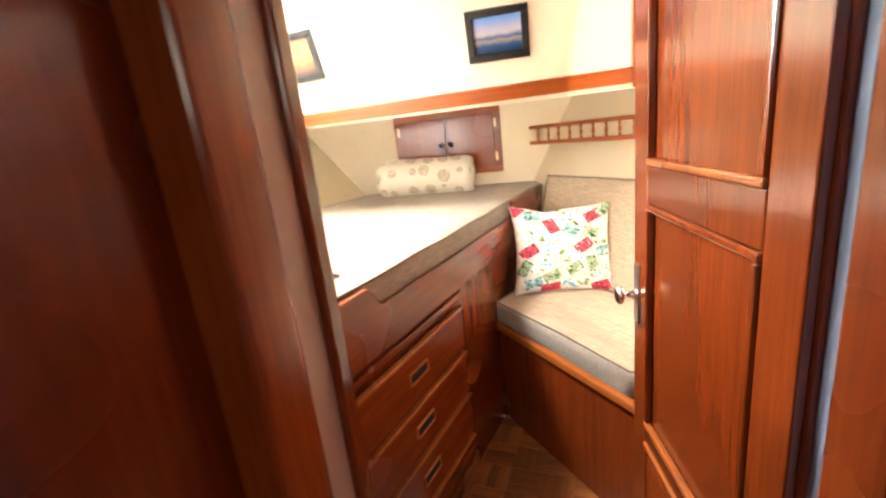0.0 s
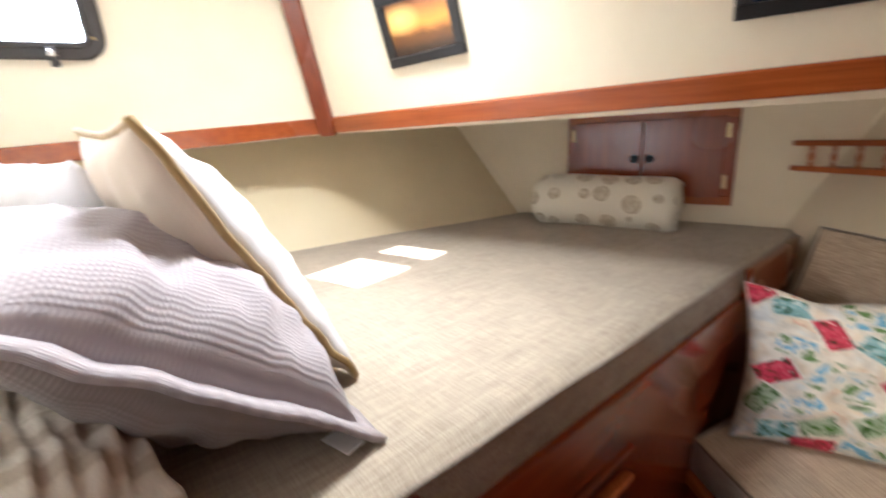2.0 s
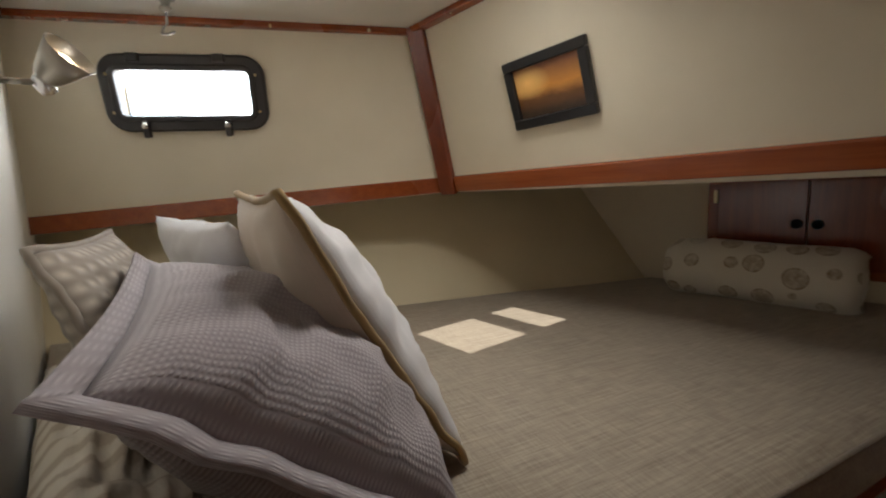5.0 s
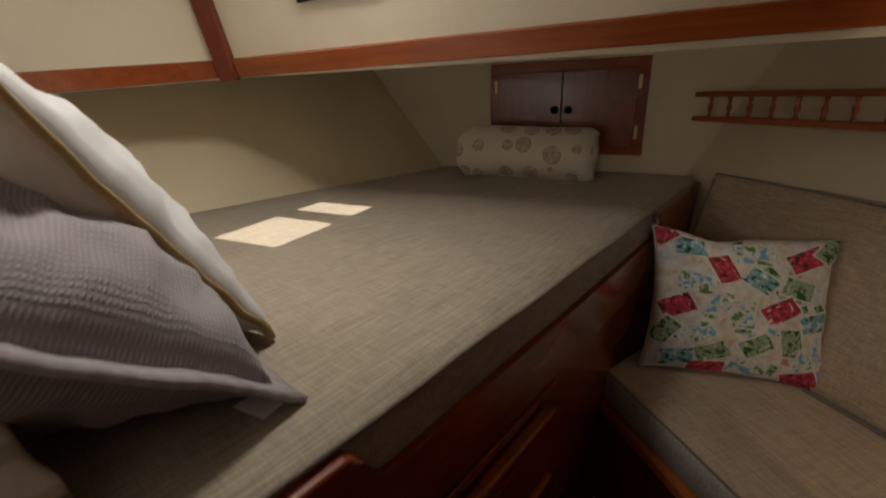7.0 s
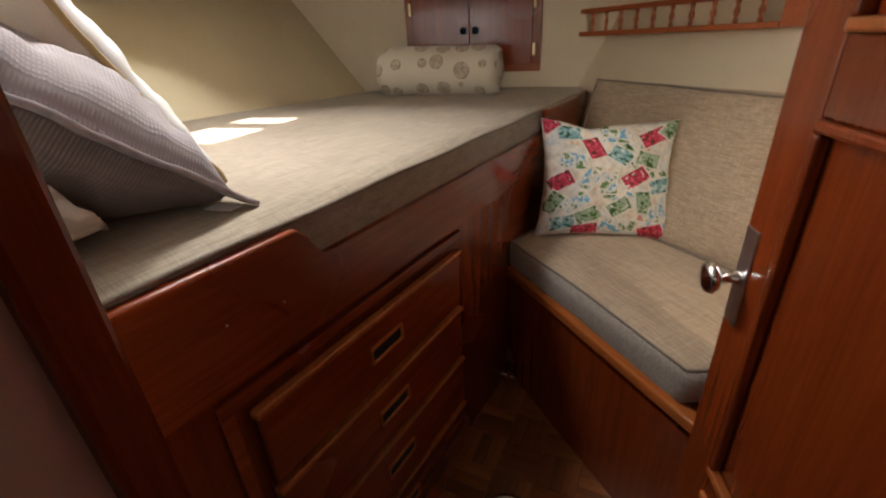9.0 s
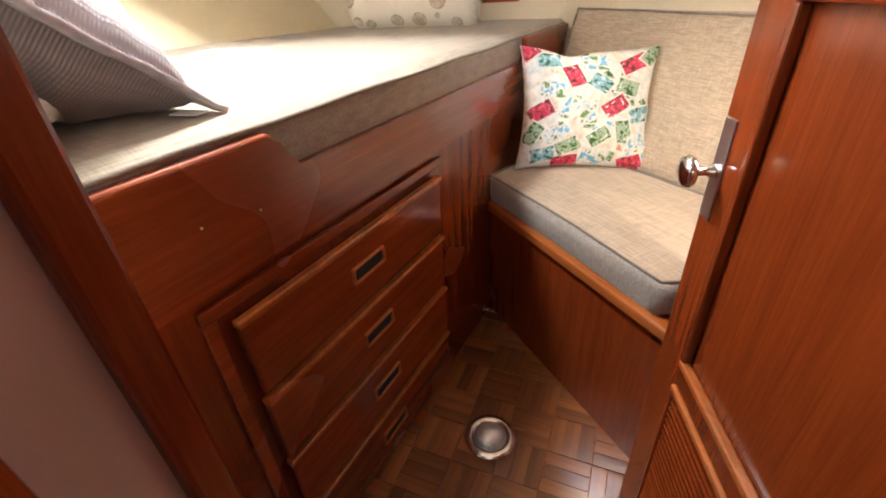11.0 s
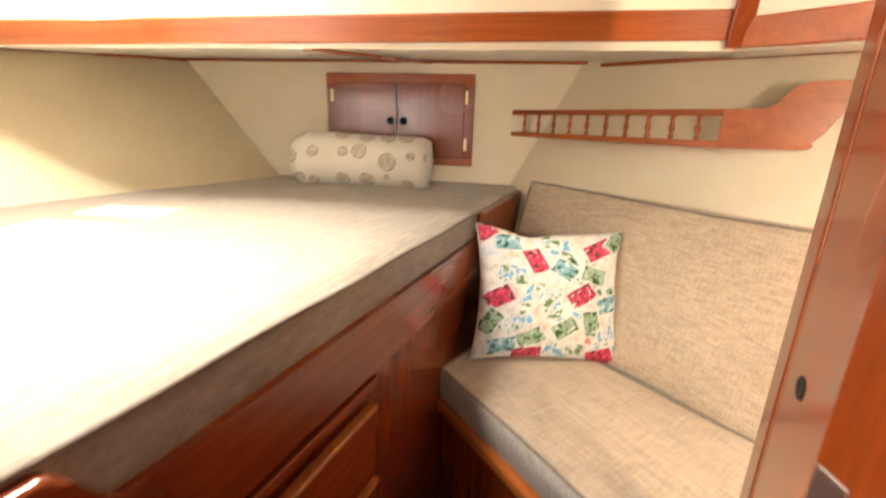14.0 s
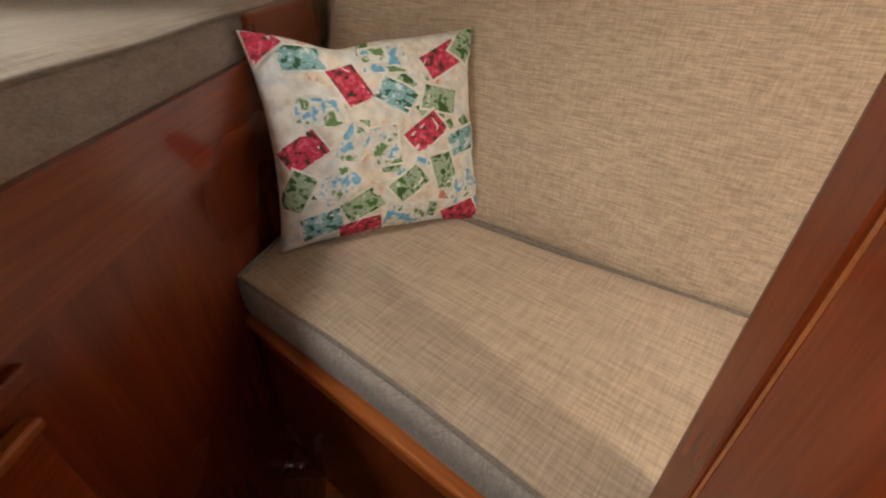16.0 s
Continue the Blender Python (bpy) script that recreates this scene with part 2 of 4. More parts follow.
def slab(name, pts, away, material, parent=None, bevel=0.0):
    """A sheet with corners pts, given thickness along away."""
    bm = bmesh.new()
    a = [bm.verts.new(p) for p in pts]
    b = [bm.verts.new(Vector(p) + Vector(away)) for p in pts]
    bm.faces.new(a)
    bm.faces.new(b[::-1])
    for i in range(len(a)):
        j = (i + 1) % len(a)
        bm.faces.new((a[i], a[j], b[j], b[i]))
    if bevel:
        bmesh.ops.bevel(bm, geom=list(bm.edges), offset=bevel, segments=2, profile=0.5, affect="EDGES")
    return part(name, bm, material, parent)


def holed(name, outer, inner, away, material):
    """A sheet with a four-cornered opening through it."""
    bm = bmesh.new()
    rings = [[bm.verts.new(Vector(p) + Vector(away) * k) for p in ring] for k in (0, 1) for ring in (outer, inner)]
    o0, i0, o1, i1 = rings
    for i in range(4):
        j = (i + 1) % 4
        for q in ((o0[i], o0[j], i0[j], i0[i]), (o1[i], i1[i], i1[j], o1[j]), (o0[i], o1[i], o1[j], o0[j]), (i0[i], i0[j], i1[j], i1[i])):
            bm.faces.new(q)
    return part(name, bm, material)


def rail(name, a, b, w, h, material, up=(0, 0, 1), parent=None, bevel=0.004):
    """A square-section batten from a to b, its section centred on the line."""
    a, b = Vector(a), Vector(b)
    m = axes(a, b - a, n=up)
    return boxed(name, (0, -w / 2, -h / 2), ((b - a).length, w / 2, h / 2), material, m, parent, bevel)


def lathe(name, profile, material, m, parent=None, seg=32, label="", smooth=True):
    bm = bmesh.new()
    rings = []
    for r, z in profile:
        rings.append([bm.verts.new(m @ Vector((r * math.cos(k * math.tau / seg), r * math.sin(k * math.tau / seg), z))) for k in range(seg)])
    for p, q in zip(rings, rings[1:]):
        for k in range(seg):
            bm.faces.new((p[k], p[(k + 1) % seg], q[(k + 1) % seg], q[k]))
    for ring in (rings[0], rings[-1]):
        bm.faces.new(ring)
    return part(name, bm, material, parent, label, smooth)


def tube(name, pts, r, material, parent=None, label="", seg=10, closed=False):
    """A round bar bent through pts."""
    pts = [Vector(p) for p in pts]
    bm = bmesh.new()
    rings, n = [], len(pts)
    ref = Vector((0.31, 0.17, 0.93))
    for i, p in enumerate(pts):
        d = (pts[(i + 1) % n if closed else min(i + 1, n - 1)] - pts[i - 1 if closed else max(i - 1, 0)]).normalized()
        u = (ref - ref.project(d)).normalized()
        v = d.cross(u)
        rings.append([bm.verts.new(p + r * (u * math.cos(k * math.tau / seg) + v * math.sin(k * math.tau / seg))) for k in range(seg)])
    pairs = list(zip(rings, rings[1:])) + ([(rings[-1], rings[0])] if closed else [])
    for p, q in pairs:
        for k in range(seg):
            bm.faces.new((p[k], p[(k + 1) % seg], q[(k + 1) % seg], q[k]))
    if not closed:
        bm.faces.new(rings[0])
        bm.faces.new(rings[-1])
    return part(name, bm, material, parent, label, True)


def rounded(w, h, r, n=6):
    out = []
    for cx, cy, a0 in ((w / 2 - r, h / 2 - r, 0), (-w / 2 + r, h / 2 - r, 90), (-w / 2 + r, -h / 2 + r, 180), (w / 2 - r, -h / 2 + r, 270)):
        out += [(cx + r * math.cos(radians(a0 + 90 * k / n)), cy + r * math.sin(radians(a0 + 90 * k / n))) for k in range(n + 1)]
    return out


def ring_frame(name, w, h, r, border, depth, material, m, parent, bevel=0.006):
    """A rounded rectangular ring with a softened section."""
    bm = bmesh.new()
    sec = [(0, 0), (0, depth - bevel), (bevel, depth), (border - bevel, depth), (border, depth - bevel), (border, 0)]
    loops = []
    for inset, z in sec:
        loops.append([bm.verts.new(m @ Vector((x, y, z))) for x, y in rounded(w - 2 * inset, h - 2 * inset, max(r - inset, 0.006))])
    for p, q in zip(loops, loops[1:] + loops[:1]):
        for k in range(len(p)):
            bm.faces.new((p[k], p[(k + 1) % len(p)], q[(k + 1) % len(p)], q[k]))
    return part(name, bm, material, parent, smooth=False)


def pillow_point(m, w, h, t, u, v, side, pinch, seed, wrinkle, notch=0.0):
    """A point of a stuffed cover; u and v run from -1 to 1."""
    fu, fv = 1 - pinch * (1 - v * v), 1 - pinch * (1 - u * u)
    d = max(0.0, (1 - u * u) * (1 - v * v)) ** 0.45
    x, y = u * w / 2 * fu, v * h / 2 * fv - notch * math.exp(-((u + 0.28) / 0.26) ** 2) * max(0.0, v) ** 3
    q = Vector((u * 2.2 + seed, v * 2.2, side * 1.7))
    z = side * t / 2 * d * (1 + 0.16 * noise.noise(q)) + wrinkle * d * noise.noise(q * 3.1)
    z += wrinkle * 0.35 * (abs(u) ** 3 + abs(v) ** 3) * noise.noise(Vector((u * 5 + seed, v * 5, 3.3)))
    return m @ Vector((x, y, z))


def pillow(name, m, w, h, t, front, back, parent, pinch=0.06, seed=0.0, wrinkle=0.012, n=36, label="", notch=0.0):
    bm = bmesh.new()
    uv = bm.loops.layers.uv.new("UVMap")
    grids = {}
    for side in (1, -1):
        for i in range(n + 1):
            for j in range(n + 1):
                edge = i in (0, n) or j in (0, n)
                if side < 0 and edge:
                    grids[side, i, j] = grids[1, i, j]
                else:
                    grids[side, i, j] = bm.verts.new(pillow_point(m, w, h, t, 2 * i / n - 1, 2 * j / n - 1, side, pinch, seed, wrinkle, notch))
    for side in (1, -1):
        for i in range(n):
            for j in range(n):
                ij = [(i, j), (i + 1, j), (i + 1, j + 1), (i, j + 1)]
                f = bm.faces.new([grids[side, a, b] for a, b in (ij if side > 0 else ij[::-1])])
                f.material_index = 0 if side > 0 else 1
                for lo, (a, b) in zip(f.loops, ij if side > 0 else ij[::-1]):
                    lo[uv].uv = (a / n, b / n)
    return part(name, bm, [front, back], parent, label, True)


def pillow_rim(m, w, h, t, pinch, seed, wrinkle, n=24, off=1.0):
    out = []
    for a, b in ((1, 0), (0, 1), (-1, 0), (0, -1)):
        for k in range(n):
            s = 2 * k / n - 1
            u, v = (s, -1) if (a, b) == (1, 0) else (1, s) if (a, b) == (0, 1) else (-s, 1) if (a, b) == (-1, 0) else (-1, -s)
            out.append(pillow_point(m, w * off, h * off, t, u, v, 1, pinch, seed, wrinkle))
    return out


# ---- the shell of the cabin ----
HEAD, BULK, FAR = 1.85, 0.935, 2.965      # headroom, after bulkhead, forward bulkhead
PA, PB = Vector((-0.685, 1.88, HEAD)), Vector((-1.204, 0.918, HEAD))
PC, PD = Vector((-0.725, 2.035, 1.36)), Vector((-1.345, 0.915, 1.27))
SA, SB = Vector((0.918, 1.88, HEAD)), Vector((1.437, 0.918, HEAD))
SC, SD = Vector((0.958, 2.035, 1.36)), Vector((1.578, 0.915, 1.27))
NP = (PB - PA).cross(PC - PA).normalized()
NP = NP if NP.x < 0 else -NP
NS = Vector((-NP.x, NP.y, NP.z))
NF = Vector((0, 0.953, 0.303))

setting(slab("floor", [(-0.2, -2.2, -0.006), (1.9, -2.2, -0.006), (1.9, 3.0, -0.006), (-0.2, 3.0, -0.006)], (0, 0, -0.05), MAHOG_X))
WIN = [Vector(p) for p in ((-1.099, 1.174, 1.727), (-0.931, 1.480, 1.729), (-0.960, 1.486, 1.603), (-1.129, 1.178, 1.594))]
WIN = [p - NP * (p - PA).dot(NP) for p in WIN]
setting(holed("wall_trunk_port", [PB, PA, PC, PD], WIN, NP * 0.05, CREAM))
setting(slab("wall_trunk_forward", [PA, SA, SC, PC], NF * 0.05, CREAM))
setting(slab("wall_trunk_starboard", [SA, SB, SD, SC], NS * 0.05, CREAM))
# Coach roof; its unseen hatch opening is sized to throw the mattress sun patches.
H0, H1 = Vector((-0.245, 1.405, HEAD)), Vector((-0.015, 1.83, HEAD))
roof = [(-1.3, 0.80, HEAD), (1.55, 0.80, HEAD), (1.0, 1.93, HEAD), (-0.75, 1.93, HEAD)]
setting(holed("ceiling", roof, [(H0.x, H0.y, HEAD), (H1.x, H0.y, HEAD), (H1.x, H1.y, HEAD), (H0.x, H1.y, HEAD)], (0, 0, 0.04), WHITE))
setting(slab("wall_forward", [(-1.4, FAR, 0.0), (1.6, FAR, 0.0), (1.6, FAR, 1.6), (-1.4, FAR, 1.6)], (0, 0.04, 0), CREAM))


def port_hull(y, z):
    return Vector((-0.447 - 0.395 * (3.0 - y) - 0.80 * (z - 0.95), y, z))


HD, HN = Vector((0.69, -0.724, 0)), Vector((0.724, 0.69, 0))
HO = Vector((0.886, 2.271, 0))


def star_hull(s, z):
    p = HO + HD * s + HN * (0.10 + 0.373 * (z - 0.55))
    return Vector((p.x, p.y, z))


def sheet(name, grid, away, material):
    bm = bmesh.new()
    v = [[bm.verts.new(p) for p in row] for row in grid]
    w = [[bm.verts.new(Vector(p) + Vector(away)) for p in row] for row in grid]
    for i in range(len(v) - 1):
        for j in range(len(v[0]) - 1):
            bm.faces.new((v[i][j], v[i][j + 1], v[i + 1][j + 1], v[i + 1][j]))
            bm.faces.new((w[i][j], w[i + 1][j], w[i + 1][j + 1], w[i][j + 1]))
    return part(name, bm, material, smooth=True)


setting(sheet("hull_port", [[port_hull(0.85 + 0.24 * i, 0.4 + 0.14 * j) for j in range(9)] for i in range(10)], (-0.05, 0.03, 0), HULL))
setting(sheet("hull_starboard", [[star_hull(-1.1 + 0.3 * i, 0.1 + 0.17 * j) for j in range(9)] for i in range(11)], (0.04, 0.04, 0), CREAM))
# Side deck seen from below, round three sides of the trunk.
setting(slab("ceiling_deck_forward", [PC + Vector((-0.06, 0.02, 0.015)), SC + Vector((0.06, 0.02, 0.015)), (1.40, FAR + 0.02, 1.458), (-1.15, FAR + 0.02, 1.458)], (0, 0, 0.04), WHITE))
setting(slab("ceiling_deck_port", [PC + Vector((-0.02, 0.02, 0.012)), (-1.1, FAR + 0.02, 1.455), (-2.0, 0.9, 1.33), PD + Vector((-0.02, 0, 0.012))], (0, 0, 0.04), WHITE))
setting(slab("ceiling_deck_starboard", [SC + Vector((0.02, 0.02, 0.012)), (1.35, FAR + 0.02, 1.455), (2.3, 0.9, 1.33), SD + Vector((0.02, 0, 0.012))], (0, 0, 0.04), WHITE))

# After bulkhead with the doorway, and its pale reveals.
DL, DR = 0.318, 0.945
setting(boxed("wall_aft_port", (-2.0, 0.85, 0), (DL, BULK, 1.9), JAMB))
setting(boxed("wall_aft_starboard", (DR, 0.85, 0), (2.3, BULK, 1.9), SLATE))
setting(boxed("wall_aft_panel_port", (-2.0, BULK, 0.0), (DL - 0.03, BULK + 0.006, HEAD), WHITE))
setting(boxed("trim_jamb_port", (DL - 0.03, BULK - 0.004, 0), (DL + 0.014, BULK + 0.036, HEAD), MAHOG_Z, bevel=0.006))
setting(boxed("trim_jamb_starboard", (DR - 0.012, BULK - 0.02, 0), (DR + 0.03, BULK + 0.0, HEAD), MAHOG_Z, bevel=0.005))
setting(boxed("trim_casing_port", (0.25, 0.765, 0), (0.332, 0.858, 1.9), CASINGWOOD_LIT, bevel=0.008))
setting(boxed("trim_casing_starboard", (0.912, 0.76, 0), (1.02, 0.846, 1.9), MAHOG_Z, bevel=0.01))
# Passage behind, plain; the saloon box beyond is unseen, added to enclose it.
setting(boxed("wall_passage_port", (0.18, -0.9, 0), (0.272, 0.80, 1.9), MAHOG_Z))
setting(boxed("wall_passage_starboard", (1.0, -0.4, 0), (1.06, 0.80, 1.9), MAHOG_Z))
setting(boxed("ceiling_passage", (-0.6, -2.2, 1.86), (2.0, 0.80, 1.9), WHITE))
setting(boxed("wall_saloon_aft", (-0.6, -2.24, 0), (2.0, -2.2, 1.9), CREAM))
setting(boxed("wall_saloon_port", (-0.64, -2.2, 0), (-0.6, -0.9, 1.9), MAHOG_Z))
setting(boxed("wall_saloon_starboard", (1.96, -2.2, 0), (2.0, -0.4, 1.9), MAHOG_Z))
setting(boxed("wall_saloon_return_port", (-0.6, -0.94, 0), (0.18, -0.9, 1.9), MAHOG_Z))
setting(boxed("wall_saloon_return_starboard", (1.06, -0.44, 0), (1.96, -0.4, 1.9), MAHOG_Z))

# Timber rails along the foot of the trunk, posts in its corners, battens round the head.
inward = Vector((0, -1, 0))
setting(rail("trim_rail_forward", PC + Vector((0.03, -0.006, 0.030)), SC + Vector((-0.01, -0.006, 0.044)), 0.03, 0.052, MAHOG_X, up=NF.cross(Vector((1, 0, 0)))))
setting(rail("trim_rail_port", PC + Vector((-0.02, -0.02, 0.028)) - NP * 0.006, PD + Vector((0, 0, 0.028)) - NP * 0.006, 0.03, 0.052, MAHOG_X))
setting(rail("trim_rail_starboard", SC + Vector((0.02, -0.02, 0.028)) - NS * 0.006, SD + Vector((0, 0, 0.028)) - NS * 0.006, 0.03, 0.052, MAHOG_X))
setting(rail("trim_post_port", PC + Vector((0.028, -0.012, -0.004)), PA + Vector((0.028, -0.008, 0)), 0.03, 0.058, MAHOG_Z, up=(0.9, 0.3, 0)))
setting(rail("trim_post_starboard", SC + Vector((0.012, -0.012, 0.004)), SA + Vector((0.03, -0.008, 0)), 0.03, 0.058, MAHOG_Z, up=(0.9, -0.3, 0)))
setting(rail("trim_head_port", PA + Vector((0, 0, -0.008)), PB + Vector((0.02, 0.02, -0.008)), 0.03, 0.018, MAHOG_X))
setting(rail("trim_head_forward", PA + Vector((0, -0.008, -0.008)), SA + Vector((0, -0.008, -0.008)), 0.03, 0.018, MAHOG_X))
setting(rail("trim_head_starboard", SA + Vector((0, 0, -0.008)), SB + Vector((0, 0, -0.008)), 0.03, 0.018, MAHOG_X))
setting(rail("trim_head_aft", (-1.2, BULK + 0.012, HEAD - 0.008), (0.29, BULK + 0.012, HEAD - 0.008), 0.02, 0.018, MAHOG_X))
setting(rail("trim_deck_forward", (-1.0, FAR - 0.008, 1.449), (1.0, FAR - 0.008, 1.449), 0.016, 0.012, MAHOG_X))
setting(rail("trim_deck_beam", (0.10, 2.09, 1.368), (0.22, FAR - 0.02, 1.442), 0.03, 0.01, MAHOG_X))
hullhead = [star_hull(s, 1.42 - 0.03 * s) - HN * 0.01 for s in (-0.45, 1.1)]
setting(rail("trim_deck_starboard", hullhead[0], hullhead[1], 0.016, 0.012, MAHOG_X))
porthead = [port_hull(y, z) + Vector((0.012, 0, 0)) for y, z in ((2.95, 1.445), (1.0, 1.325))]
setting(rail("trim_deck_port", porthead[0], porthead[1], 0.016, 0.012, MAHOG_X))

# Sea outside.
WATER = painted("harbour_water", (0.05, 0.08, 0.09), 0.15)
setting(slab("water", [(-3000, -3000, -0.7), (3000, -3000, -0.7), (3000, 3000, -0.7), (-3000, 3000, -0.7)], (0, 0, -0.2), WATER))


# ---- unseen hatch added for the sun patches, and what hangs from the head ----
hatch = thing("deck_hatch", "unseen roof hatch with crossbar, added to shape the mattress sun patches", "hatch")
for nm, lo, hi in (("frame_side", (H0.x - 0.03, H0.y - 0.03, HEAD - 0.012), (H0.x - 0.002, H1.y + 0.03, HEAD + 0.06)),
                   ("frame_side", (H1.x + 0.002, H0.y - 0.03, HEAD - 0.012), (H1.x + 0.03, H1.y + 0.03, HEAD + 0.06)),
                   ("frame_end", (H0.x, H0.y - 0.03, HEAD - 0.012), (H1.x, H0.y - 0.002, HEAD + 0.06)),
                   ("frame_end", (H0.x, H1.y + 0.002, HEAD - 0.012), (H1.x, H1.y + 0.03, HEAD + 0.06)),
                   ("crossbar", (H0.x, 1.635, HEAD), (H1.x, 1.71, HEAD + 0.03))):
    boxed(nm, lo, hi, RUBBER, None, hatch, 0.004)

screen = thing("overhead_screen", "dark flat panel hanging from the white ceiling", "screen")
SM = axes((-0.653, 1.081, 1.75), (0.887, 0.462, 0), n=(0, 0, 1))
boxed("panel", (0, -0.03, 0), (0.42, 0, 0.095), RUBBER, SM, screen, 0.004)
boxed("bezel", (0.0, -0.034, -0.004), (0.42, 0.004, 0.006), BRONZE, SM, screen, 0.002)

hook = thing("ceiling_hook", "dull metal swivel hook screwed to the ceiling", "hook")
HK = Vector((-0.865, 1.265, HEAD))
lathe("base_plate", [(0.022, 0), (0.022, -0.004), (0.012, -0.008), (0.008, -0.02)], BRONZE, Matrix.Translation(HK), hook, 20)
lathe("swivel", [(0.006, -0.018), (0.014, -0.024), (0.014, -0.028), (0.005, -0.034)], BRONZE, Matrix.Translation(HK), hook, 16)
tube("hook_rod", [HK + Vector(p) for p in ((0, 0, -0.03), (0, 0, -0.06), (-0.008, -0.008, -0.07), (-0.006, -0.012, -0.085), (0.01, 0.0, -0.088), (0.018, 0.012, -0.082))], 0.0032, BRONZE, hook)

for k, (a, b, down) in enumerate(((PA, PB, 1), (PA, SA, 1))):
    for f in (0.12, 0.37, 0.62, 0.9):
        p = a.lerp(b, f)
        side_n = NP if k == 0 else NF
        sc = thing("batten_screw", "small brass screw cup in the head batten", "screw", "batten screws")
        lathe("cup", [(0.005, 0), (0.005, 0.002), (0.003, 0.003)], BRASS, axes(p + Vector((0, 0, -0.009)) - side_n * 0.0155, (b - a), n=-side_n), sc, 12)

# ---- porthole ----
WC = sum(WIN, Vector()) / 4
WU = ((WIN[1] - WIN[0]) + (WIN[2] - WIN[3])).normalized()
WM = axes(WC - NP * 0.002, WU, n=-NP)
port = thing("porthole", "rectangular opening porthole with rounded dark frame", "window")
ring_frame("window_frame", 0.425, 0.205, 0.055, 0.036, 0.022, RUBBER, WM, port)
ring_frame("sash", 0.372, 0.152, 0.03, 0.016, 0.03, RUBBER, WM, port, 0.004)
pane = boxed("pane", (-0.172, -0.064, -0.012), (0.172, 0.064, -0.008), GLASS, WM, port)
pane.visible_shadow = False
for sx in (-0.115, 0.1):
    boxed("dog_latch", (sx - 0.008, -0.118, 0.016), (sx + 0.008, -0.072, 0.04), RUBBER, WM, port, 0.004, "dark folding clamp")
    boxed("hinge", (sx - 0.016, 0.082, 0.012), (sx + 0.016, 0.104, 0.036), RUBBER, WM, port, 0.004)
    lathe("wing_nut", [(0.009, 0), (0.009, 0.012), (0.004, 0.016)], CHROME, WM @ Matrix.Translation((sx, -0.085, 0.03)), port, 12)
for sx, sy in ((-0.19, 0.05), (-0.19, -0.05), (0.19, 0.05), (0.19, -0.05)):
    lathe("screw", [(0.004, 0.02), (0.004, 0.0235), (0.002, 0.0245)], BRASS, WM @ Matrix.Translation((sx, sy, 0)), port, 10)

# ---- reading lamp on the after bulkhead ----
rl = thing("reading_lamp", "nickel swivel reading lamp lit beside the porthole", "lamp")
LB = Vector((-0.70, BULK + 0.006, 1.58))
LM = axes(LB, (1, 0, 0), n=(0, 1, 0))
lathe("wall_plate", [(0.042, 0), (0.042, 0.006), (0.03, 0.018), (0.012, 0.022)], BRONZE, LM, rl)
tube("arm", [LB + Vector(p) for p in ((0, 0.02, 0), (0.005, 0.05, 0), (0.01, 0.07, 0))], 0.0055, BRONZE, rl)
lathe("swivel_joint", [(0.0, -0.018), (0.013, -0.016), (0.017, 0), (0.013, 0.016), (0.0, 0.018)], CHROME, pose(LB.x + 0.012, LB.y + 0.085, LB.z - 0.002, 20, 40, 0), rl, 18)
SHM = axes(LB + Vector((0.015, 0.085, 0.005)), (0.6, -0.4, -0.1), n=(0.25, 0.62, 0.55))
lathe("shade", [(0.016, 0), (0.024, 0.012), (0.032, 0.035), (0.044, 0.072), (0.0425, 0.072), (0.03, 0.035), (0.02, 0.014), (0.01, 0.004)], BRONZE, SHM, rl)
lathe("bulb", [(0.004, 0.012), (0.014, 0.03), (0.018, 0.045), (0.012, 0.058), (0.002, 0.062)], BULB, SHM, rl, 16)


# Copy hidden behind the door, added to carry the assumed starboard light.
copy_thing(rl, pose(1.92, 0, -0.36))["label"] = "assumed second reading lamp, unseen behind the open door"

# ---- pictures ----
def picture_paint(name, sunset):
    m, p = mat(name, (0.2, 0.15, 0.1), 0.25)
    tc = node(m, "ShaderNodeTexCoord")
    sep = node(m, "ShaderNodeSeparateXYZ")
    link(m, tc.outputs["Generated"], sep.inputs[0])
    n = noise_tex(m, coords(m, (5, 5, 5), space="Generated"), 1.0, 4)
    add = m.node_tree.nodes.new("ShaderNodeMath")
    add.operation = "MULTIPLY_ADD"
    link(m, n, add.inputs[0])
    add.inputs[1].default_value = 0.16
    link(m, sep.outputs[2], add.inputs[2])
    if sunset:
        sky_c = ramp(m, add.outputs[0], [(0.15, (0.05, 0.03, 0.02)), (0.42, (0.16, 0.07, 0.025)), (0.62, (0.62, 0.26, 0.05)), (1.0, (0.24, 0.10, 0.05))])
        gr = node(m, "ShaderNodeTexGradient")
        gr.gradient_type = "SPHERICAL"
        mp = node(m, "ShaderNodeMapping")
        mp.inputs["Location"].default_value = (-0.55, 0, -2.1)
        mp.inputs["Scale"].default_value = (2.8, 0.0, 3.2)
        link(m, tc.outputs["Generated"], mp.inputs[0])
        link(m, mp.outputs[0], gr.inputs[0])
        c = mix(m, "MIX", gr.outputs["Fac"], sky_c, (1.0, 0.62, 0.2, 1))
    else:
        c = ramp(m, add.outputs[0], [(0.12, (0.01, 0.03, 0.08)), (0.3, (0.02, 0.06, 0.16)), (0.42, (0.25, 0.22, 0.2)), (0.5, (0.03, 0.08, 0.2)), (0.62, (0.45, 0.4, 0.45)), (1.0, (0.12, 0.26, 0.6))])
    link(m, c, p.inputs["Base Color"])
    return m


